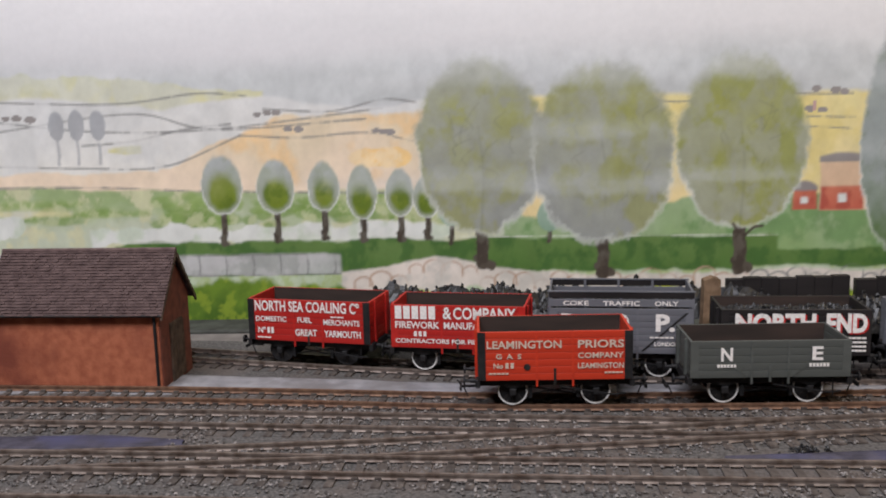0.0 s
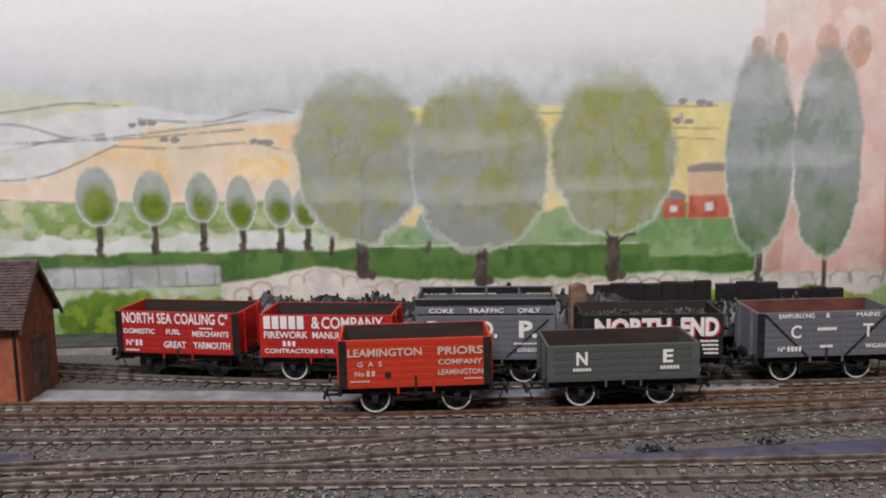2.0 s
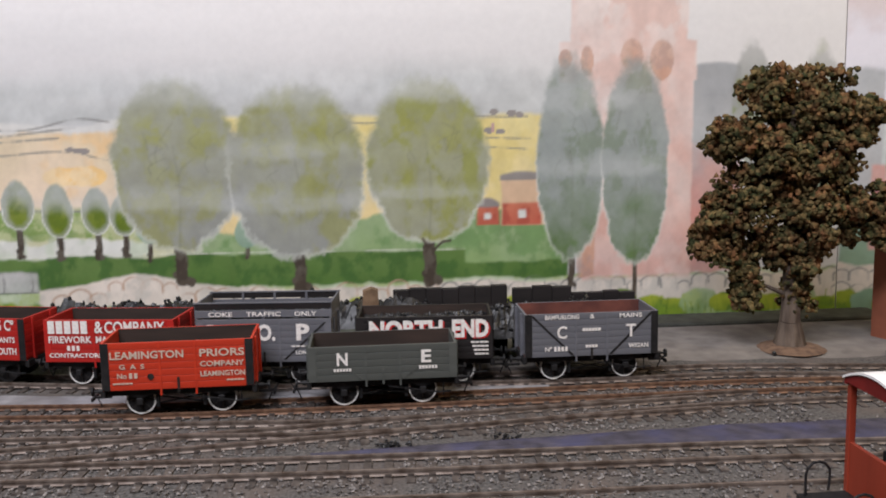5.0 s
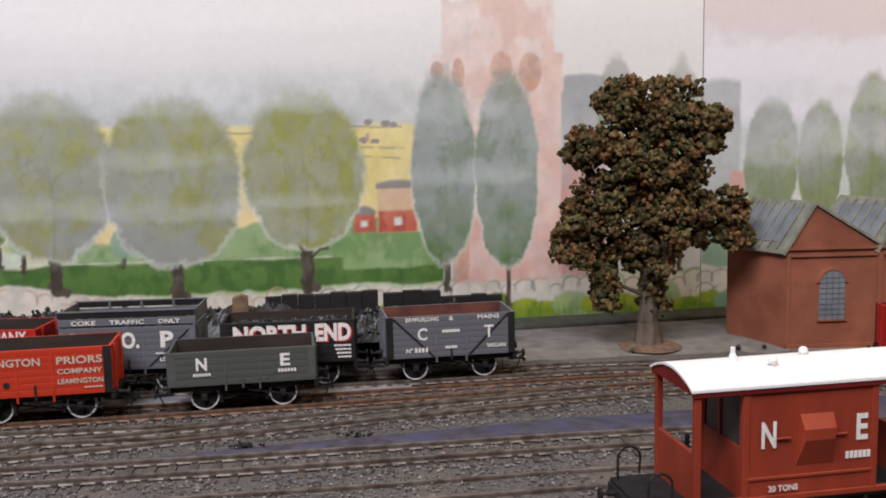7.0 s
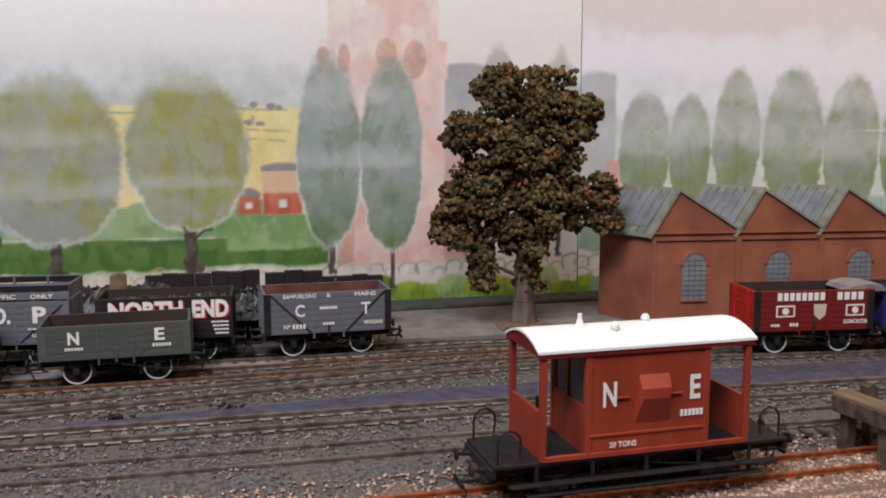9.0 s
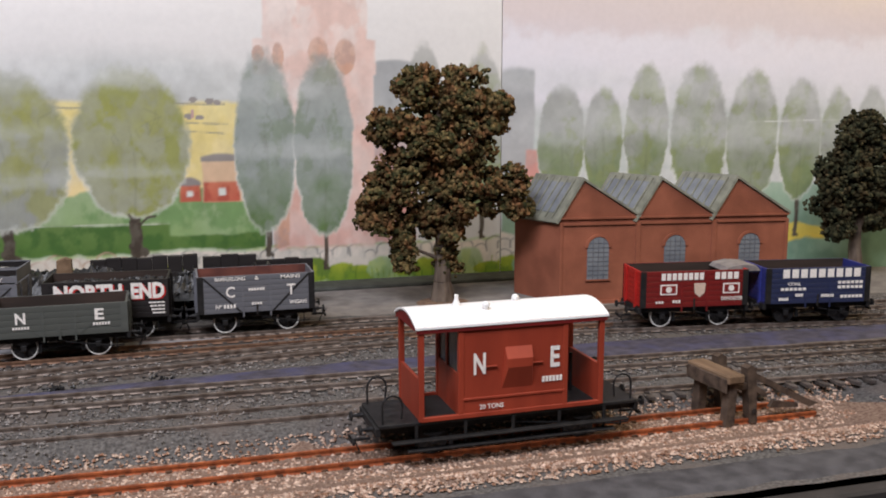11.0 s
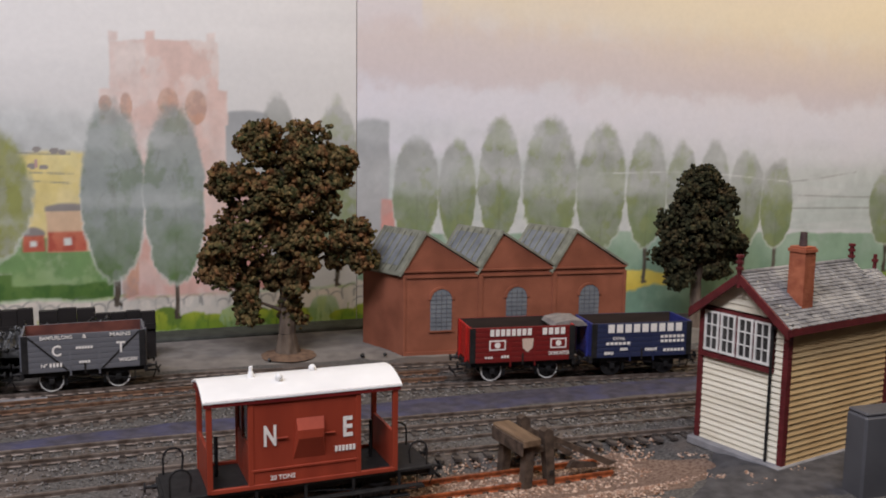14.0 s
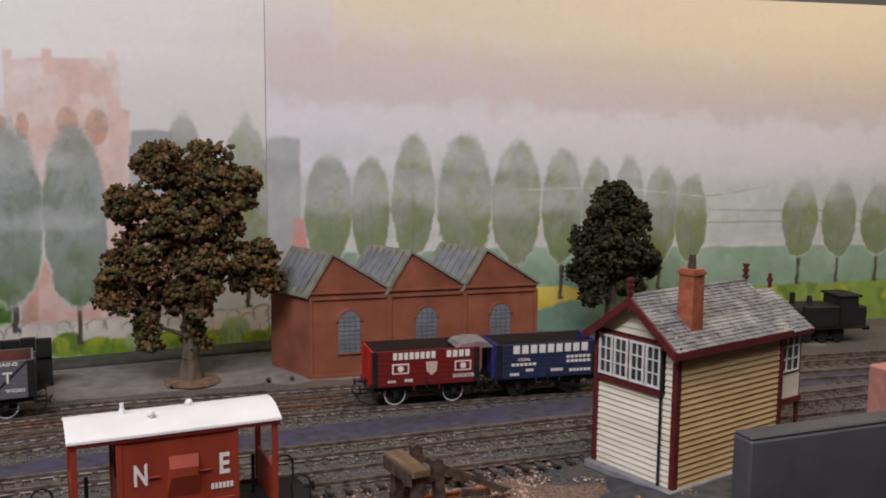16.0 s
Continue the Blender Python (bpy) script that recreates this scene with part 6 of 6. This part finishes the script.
def signal_box():
    """Boarded signal box: gable with windows towards the yard, hipped slate roof, brick chimney, porch."""
    # local x runs along the long side, y back across the gable end; origin at the corner nearest the road
    t = thing("signal_box", pose(0.5500, 0.1810, -0.001, 0, 0, 12), "cream boarded signal box with maroon trim and slate roof", "signal box")
    L, W, H, R = 0.0765, 0.0495, 0.0700, 0.0880
    part("core", box(0.0008, L - 0.0008, 0.0008, W - 0.0008, 0, H), TIMBERDARK, t)
    part("gable_core", prism(((0.001, H), (W - 0.001, H), (W / 2, R - 0.002)), 0.0006, L - 0.0006, axis="x"), CREAMBOARD, t)
    part("plinth", box(-0.0048, L + 0.001, -0.0022, W + 0.003, -0.001, 0.0030, 0.0005), CINDER, t, "grey stone plinth")
    n = 24
    for k in range(n):
        z0, z1 = 0.0025 + (H - 0.0025) * k / n, 0.0025 + (H - 0.0025) * (k + 1) / n
        pr = ((-0.0010, z0), (0.0008, z0), (0.0008, z1), (-0.0002, z1))
        part("board", prism([(-a * -1, b) for a, b in pr], 0.0005, W - 0.0005), CREAMBOARD, t) if k < 15 else None
        if k >= 15:
            part("board", prism(pr, 0.0005, 0.0065), CREAMBOARD, t)
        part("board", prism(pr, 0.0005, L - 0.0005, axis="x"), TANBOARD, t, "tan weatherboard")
    for k in range(7):
        z0 = H + k * 0.0031
        w = (W / 2) * (1 - (z0 - H) / (R - H))
        if w > 0.004:
            part("board", prism(((-0.0010, z0), (0.0008, z0), (0.0008, z0 + 0.003), (-0.0002, z0 + 0.003)), W / 2 - w + 0.002, W / 2 + w - 0.002), CREAMBOARD, t)
    # windows in the gable end
    for a, b in ((0.0085, 0.0176), (0.0182, 0.0273), (0.0283, 0.0374), (0.0380, 0.0471)):
        win = part("window", box(-0.0014, 0.0006, a - 0.0006, b + 0.0006, 0.0466, 0.0690), MAROONTRIM, t, "white sash in a maroon frame")
        part("pane", box(-0.0016, -0.0013, a + 0.0004, b - 0.0004, 0.0482, 0.0672), PANE, win)
        bm = bmesh.new()
        for q, w in ((0, 0.0005), (1, 0.00025), (2, 0.0005)):
            y = a + 0.0008 + (b - a - 0.0016) * q / 2
            box(-0.0023, -0.0015, y - w, y + w, 0.0478, 0.0676, bm=bm)
        for q, w in ((0, 0.0006), (1, 0.00025), (2, 0.00025), (3, 0.0005)):
            z = 0.0484 + 0.0186 * q / 3
            box(-0.0022, -0.0015, a, b, z - w, z + w, bm=bm)
        part("glazing_grid", bm, WINWHITE, win, "white glazing bars")
    part("window_sill", box(-0.0024, 0.0006, 0.0070, 0.0485, 0.0446, 0.0466), MAROONTRIM, t)
    for y in (0.0004, W - 0.0004):
        part("corner_post", box(-0.0016, 0.0014, y - 0.0014, y + 0.0014, 0.002, H), MAROONTRIM, t, "maroon corner post")
    part("corner_post", box(L - 0.0014, L + 0.0014, -0.0014, 0.0014, 0.002, H), MAROONTRIM, t)
    part("drainpipe", rod((-0.0022, 0.0075, 0), (-0.0022, 0.0075, H - 0.004), 0.0007), BLACK, t, "dark drainpipe")
    part("drainpipe_bend", rod((-0.0022, 0.0075, H - 0.004), (-0.0022, -0.003, H - 0.001), 0.0007), BLACK, t)
    # roof
    e = 0.0040
    zz = H - e * (R - H) / (W / 2)
    for s in (0, 1):
        y0 = -e if s == 0 else W + e
        part("roof_board", prism(((y0, zz - 0.0012), (y0, zz), (W / 2, R), (W / 2, R - 0.0014)), -0.0045, L + 0.004, axis="x"), MAROONTRIM, t)
        tiled_slope(t, "roof", (-0.0055, y0, zz + 0.0004), (L + 0.004, y0, zz + 0.0004), (-0.0055, W / 2, R + 0.0006), (L + 0.004, W / 2, R + 0.0006), 17, 34, SLATE, 0.00045)
        part("bargeboard", prism(((y0, zz - 0.004), (y0, zz + 0.0006), (W / 2, R + 0.0008), (W / 2, R - 0.0036)), -0.0067, -0.0053, axis="x"), MAROONTRIM, t, "maroon bargeboard")
    part("fascia_board", box(-0.0055, L + 0.004, -e - 0.0006, -e + 0.0006, zz - 0.0026, zz + 0.0006), MAROONTRIM, t)
    part("ridge", rod((-0.0055, W / 2, R + 0.001), (L + 0.004, W / 2, R + 0.001), 0.0011), SLATE, t)
    for x in (-0.0060, L + 0.0035):
        bm = rod((x, W / 2, R - 0.006), (x, W / 2, R + 0.0095), 0.0011, n=8)
        for dz in (0.003, 0.006, 0.0088):
            rod((x, W / 2, R + dz - 0.0006), (x, W / 2, R + dz + 0.0006), 0.0018, bm, 8)
        part("finial", bm, MAROONTRIM, t, "maroon turned finial")
    # chimney
    c = part("chimney", box(0.0130, 0.0205, 0.0040, 0.0125, 0.068, 0.1020), BRICKRED, t, "orange brick chimney")
    brick_face(c, 0.0130, 0.0205, 0.069, 0.1015, 0.0039, BRICKRED, course=0.0016, brick=0.0032)
    part("chimney_cap", box(0.0124, 0.0211, 0.0034, 0.0131, 0.0995, 0.1010), BRICKRED, c)
    part("chimney_pot", rod((0.0168, 0.0083, 0.102), (0.0168, 0.0083, 0.1085), 0.0019, r2=0.0015), TILE, c)
    # porch with its own roof
    p0, p1 = L + 0.0012, L + 0.0215
    part("porch_floor", box(p0, p1, 0.001, W - 0.006, 0.028, 0.031), MAROONTRIM, t)
    part("porch_wall", box(p0, p1 - 0.001, 0.0020, 0.0040, 0.031, 0.043), CREAMBOARD, t)
    pw = part("porch_window", box(p0, p1 - 0.001, 0.0024, 0.0036, 0.043, 0.0655), MAROONTRIM, t)
    part("pane", box(p0 + 0.002, p1 - 0.003, 0.0018, 0.0024, 0.045, 0.064), PANE, pw)
    bm = bmesh.new()
    for q in range(4):
        x = p0 + 0.002 + (p1 - p0 - 0.005) * q / 3
        box(x - 0.0004, x + 0.0004, 0.0013, 0.0019, 0.045, 0.064, bm=bm)
    for z in (0.045, 0.0513, 0.0577, 0.064):
        box(p0 + 0.002, p1 - 0.003, 0.0013, 0.0019, z - 0.0004, z + 0.0004, bm=bm)
    part("glazing_grid", bm, WINWHITE, pw)
    for y in (0.003, W - 0.007):
        part("porch_post", box(p1 - 0.0015, p1, y - 0.0008, y + 0.0008, 0.0, 0.062), MAROONTRIM, t)
    part("porch_back", box(p0, p1 - 0.001, W - 0.0080, W - 0.006, 0.031, 0.062), CREAMBOARD, t)
    for s in (0, 1):
        y0 = -0.002 if s == 0 else W - 0.001
        tiled_slope(t, "porch_roof", (L + 0.003, y0, 0.0655), (p1 + 0.004, y0, 0.0655), (L + 0.003, W / 2, 0.0830), (p1 + 0.004, W / 2, 0.0830), 13, 10, SLATE, 0.00045)
        part("porch_roof_board", prism(((y0, 0.0635), (y0, 0.0655), (W / 2, 0.0828), (W / 2, 0.0810)), L + 0.003, p1 + 0.004, axis="x"), MAROONTRIM, t)
    bm = rod((p1 + 0.003, W / 2, 0.074), (p1 + 0.003, W / 2, 0.0905), 0.0010, n=8)
    rod((p1 + 0.003, W / 2, 0.0865), (p1 + 0.003, W / 2, 0.0880), 0.0017, bm, 8)
    part("finial", bm, MAROONTRIM, t)
    return t


signal_box()


# ---------- trees ----------
def model_tree(x, y, lean, height, levels, trunk_r, leaf, label, seed):
    rng = random.Random(seed)
    t = thing("model_tree", pose(x, y, 0.001), label, "tree", "model trees")
    bm = bmesh.new()
    segs = 9
    prev = Vector((0, 0, 0))
    for i in range(segs):
        a, b = i / segs, (i + 1) / segs
        q = Vector((lean * b + rng.uniform(-1, 1) * 0.0012, rng.uniform(-1, 1) * 0.001, height * 0.86 * b))
        rod(prev, q, trunk_r * (1 - 0.8 * a) * (1.5 if i == 0 else 1.0), bm, 10, trunk_r * (1 - 0.8 * b))
        prev = q
    part("trunk", bm, BARK, t, "grey-brown trunk")
    nr = np.random.default_rng(seed)
    cs, sz = [], []
    for dx, z, rx, ry, rz in levels:
        root = Vector((lean * z / height, 0, z * 0.72))
        part("limb", rod(root, (dx, 0.3 * ry * math.sin(z * 900), z), trunk_r * 0.26, n=7, r2=trunk_r * 0.1), BARK, t)
        sub = [(dx + rx * 0.72 * math.cos(a) * f, ry * 0.72 * math.sin(a) * f, z + rz * nr.uniform(-1.5, 1.2)) for a, f in zip(nr.uniform(0, 6.28, 24), nr.uniform(0.2, 1.0, 24))]
        for px, py, pz in sub:
            r = 0.0068 * nr.uniform(0.7, 1.2)
            for _ in range(44):
                d = nr.normal(0, 1, 3)
                d /= np.linalg.norm(d)
                k = nr.uniform(0.55, 1.05)
                cs.append((px + d[0] * r * k, py + d[1] * r * k, pz + d[2] * r * k * 0.9))
                sz.append(nr.uniform(0.0009, 0.0022))
    bf = lumps(cs, sz, nr)
    bf.materials.append(leaf)
    part("foliage", bf, leaf, t, "clumpy brown and green foam foliage")
    return t


model_tree(0.3800, 0.4540, -0.002, 0.158, ((0.013, 0.138, 0.026, 0.020, 0.010), (-0.018, 0.140, 0.016, 0.014, 0.008), (-0.034, 0.115, 0.018, 0.018, 0.006), (0.034, 0.124, 0.024, 0.020, 0.008), (0.0, 0.113, 0.036, 0.028, 0.008), (-0.022, 0.095, 0.026, 0.024, 0.008), (0.014, 0.097, 0.030, 0.026, 0.008), (-0.026, 0.074, 0.030, 0.028, 0.010), (0.012, 0.072, 0.032, 0.030, 0.012), (0.044, 0.074, 0.020, 0.018, 0.010), (-0.044, 0.064, 0.014, 0.014, 0.008), (-0.006, 0.056, 0.028, 0.022, 0.007), (-0.026, 0.040, 0.007, 0.008, 0.010), (0.003, 0.037, 0.007, 0.008, 0.012), (0.0, 0.086, 0.024, 0.020, 0.012), (0.004, 0.126, 0.020, 0.016, 0.010)), 0.0062, LEAF, "broad brown-green model tree on the yard", 7)
model_tree(0.6960, 0.4450, -0.002, 0.126, ((-0.002, 0.114, 0.015, 0.014, 0.006), (-0.008, 0.103, 0.022, 0.020, 0.007), (0.012, 0.100, 0.020, 0.018, 0.007), (0.008, 0.087, 0.030, 0.026, 0.008), (-0.014, 0.086, 0.024, 0.022, 0.008), (0.0, 0.073, 0.036, 0.030, 0.008), (0.026, 0.062, 0.018, 0.016, 0.008), (-0.026, 0.062, 0.016, 0.016, 0.008), (0.0, 0.058, 0.028, 0.024, 0.008), (-0.018, 0.046, 0.009, 0.009, 0.008), (0.014, 0.050, 0.012, 0.012, 0.006)), 0.0055, LEAFDARK, "dark green model tree behind the yard", 9)
for x, y, r in ((0.4250, 0.4330, 0.0016), (0.4400, 0.4315, 0.0013), (0.365, 0.4400, 0.0012)):
    bm = bmesh.new()
    g = bmesh.ops.create_icosphere(bm, subdivisions=2, radius=r)
    for v in g["verts"]:
        v.co *= 1 + 0.3 * noise.noise(v.co * 900)
        v.co += Vector((x, y, 0.0022))
    tagged(part("lump_of_coal", bm, COAL), "small dark lump lying on the yard", "coal", "loose lumps")
bm = bmesh.new()
bmesh.ops.create_cone(bm, cap_ends=True, segments=18, radius1=0.019, radius2=0.010, depth=0.0022, matrix=pose(0.380, 0.453, 0.0022))
for v in bm.verts:
    v.co.x += 0.002 * noise.noise(v.co * 300)
    v.co.y += 0.002 * noise.noise(v.co * 250)
tagged(part("tree_mound", bm, mat("brown_earth", rgb(120, 96, 78), rgb(92, 72, 60), 300, rough=0.95, bump=0.5)), "low brown earth mound at the tree's foot", "earth")


# ---------- things at the far side ----------
def tank_loco(m):
    t = thing("tank_locomotive", m, "small black tank locomotive on a distant track", "locomotive")
    part("footplate", box(F(-50), F(50), F(-14), F(14), F(12), F(14), F(0.3)), BLACKBODY, t)
    part("boiler", rod((F(-44), 0, F(24)), (F(12), 0, F(24)), F(8), n=20), BLACKBODY, t)
    part("smokebox", rod((F(-50), 0, F(24)), (F(-40), 0, F(24)), F(8.6), n=20), BLACK, t)
    part("chimney", rod((F(-44), 0, F(31)), (F(-44), 0, F(41)), F(3)), BLACK, t)
    part("dome", rod((F(-20), 0, F(31)), (F(-20), 0, F(38)), F(4), r2=F(2.5)), BLACKBODY, t)
    for s in (-1, 1):
        part("side_tank", box(F(-36), F(10), s * F(11) - F(3.5), s * F(11) + F(3.5), F(14), F(31), F(0.6)), BLACKBODY, t)
        for x in (-30, -8, 14):
            w = part("wheel", ring(0, F(8.5), F(-1.2), F(1.2), 20), BLACK, t)
            w.location = (F(x), s * F(8), F(8.6))
    part("cab", box(F(12), F(36), F(-14), F(14), F(14), F(38), F(0.5)), BLACKBODY, t)
    part("cab_roof", box(F(9), F(40), F(-15), F(15), F(38), F(40), F(0.6)), BLACK, t)
    part("bunker", box(F(36), F(49), F(-13), F(13), F(14), F(30), F(0.5)), BLACKBODY, t)
    for s in (-1, 1):
        for y in (-8.5, 8.5):
            part("buffer", rod((s * F(50), F(y), F(11.5)), (s * F(57), F(y), F(11.5)), F(2)), BLACK, t)
    return t


tank_loco(pose(0.856, 0.3895, 0.0005, 0, 0, -13) @ Matrix.Diagonal((0.62, 0.9, 0.95, 1)))
# charcoal case standing on the layout's front corner
t = thing("charcoal_case", pose(0.5590, 0.1545, -0.001, 0, 0, -3), "plain charcoal-grey case standing on the tarmac", "case")
part("case_body", box(0, 0.20, -0.012, 0, -0.001, 0.0366, 0.0010), CHARCOAL, t)
part("case_top", box(0.0004, 0.1996, -0.0116, -0.0004, 0.0366, 0.0382, 0.0006), CHARCOAL, t)
tagged(part("pink_block", box(0.706, 0.736, 0.198, 0.214, 0.0, 0.0375, 0.0008), mat("pink_brick", rgb(196, 140, 124), rgb(180, 122, 106), 200, rough=0.85)), "small pale pink brick block beside the line", "block")
# dark weeds in the ballast
for x, y, n, sd in ((0.156, 0.3275, 40, 1), (0.205, 0.330, 18, 2), (0.30, 0.242, 14, 3), (0.556, 0.243, 40, 4)):
    nr = np.random.default_rng(sd)
    cs = [(x + nr.normal(0, 0.004), y + nr.normal(0, 0.0015), 0.001 + abs(nr.normal(0, 0.0008))) for _ in range(n)]
    me = lumps(cs, nr.uniform(0.0004, 0.0012, n), nr)
    me.materials.append(STONE if sd == 4 else COAL)
    tagged(part("ballast_debris", me, None), "pale chippings in the ballast" if sd == 4 else "small dark clump of debris in the ballast", "debris", kind="stuff")
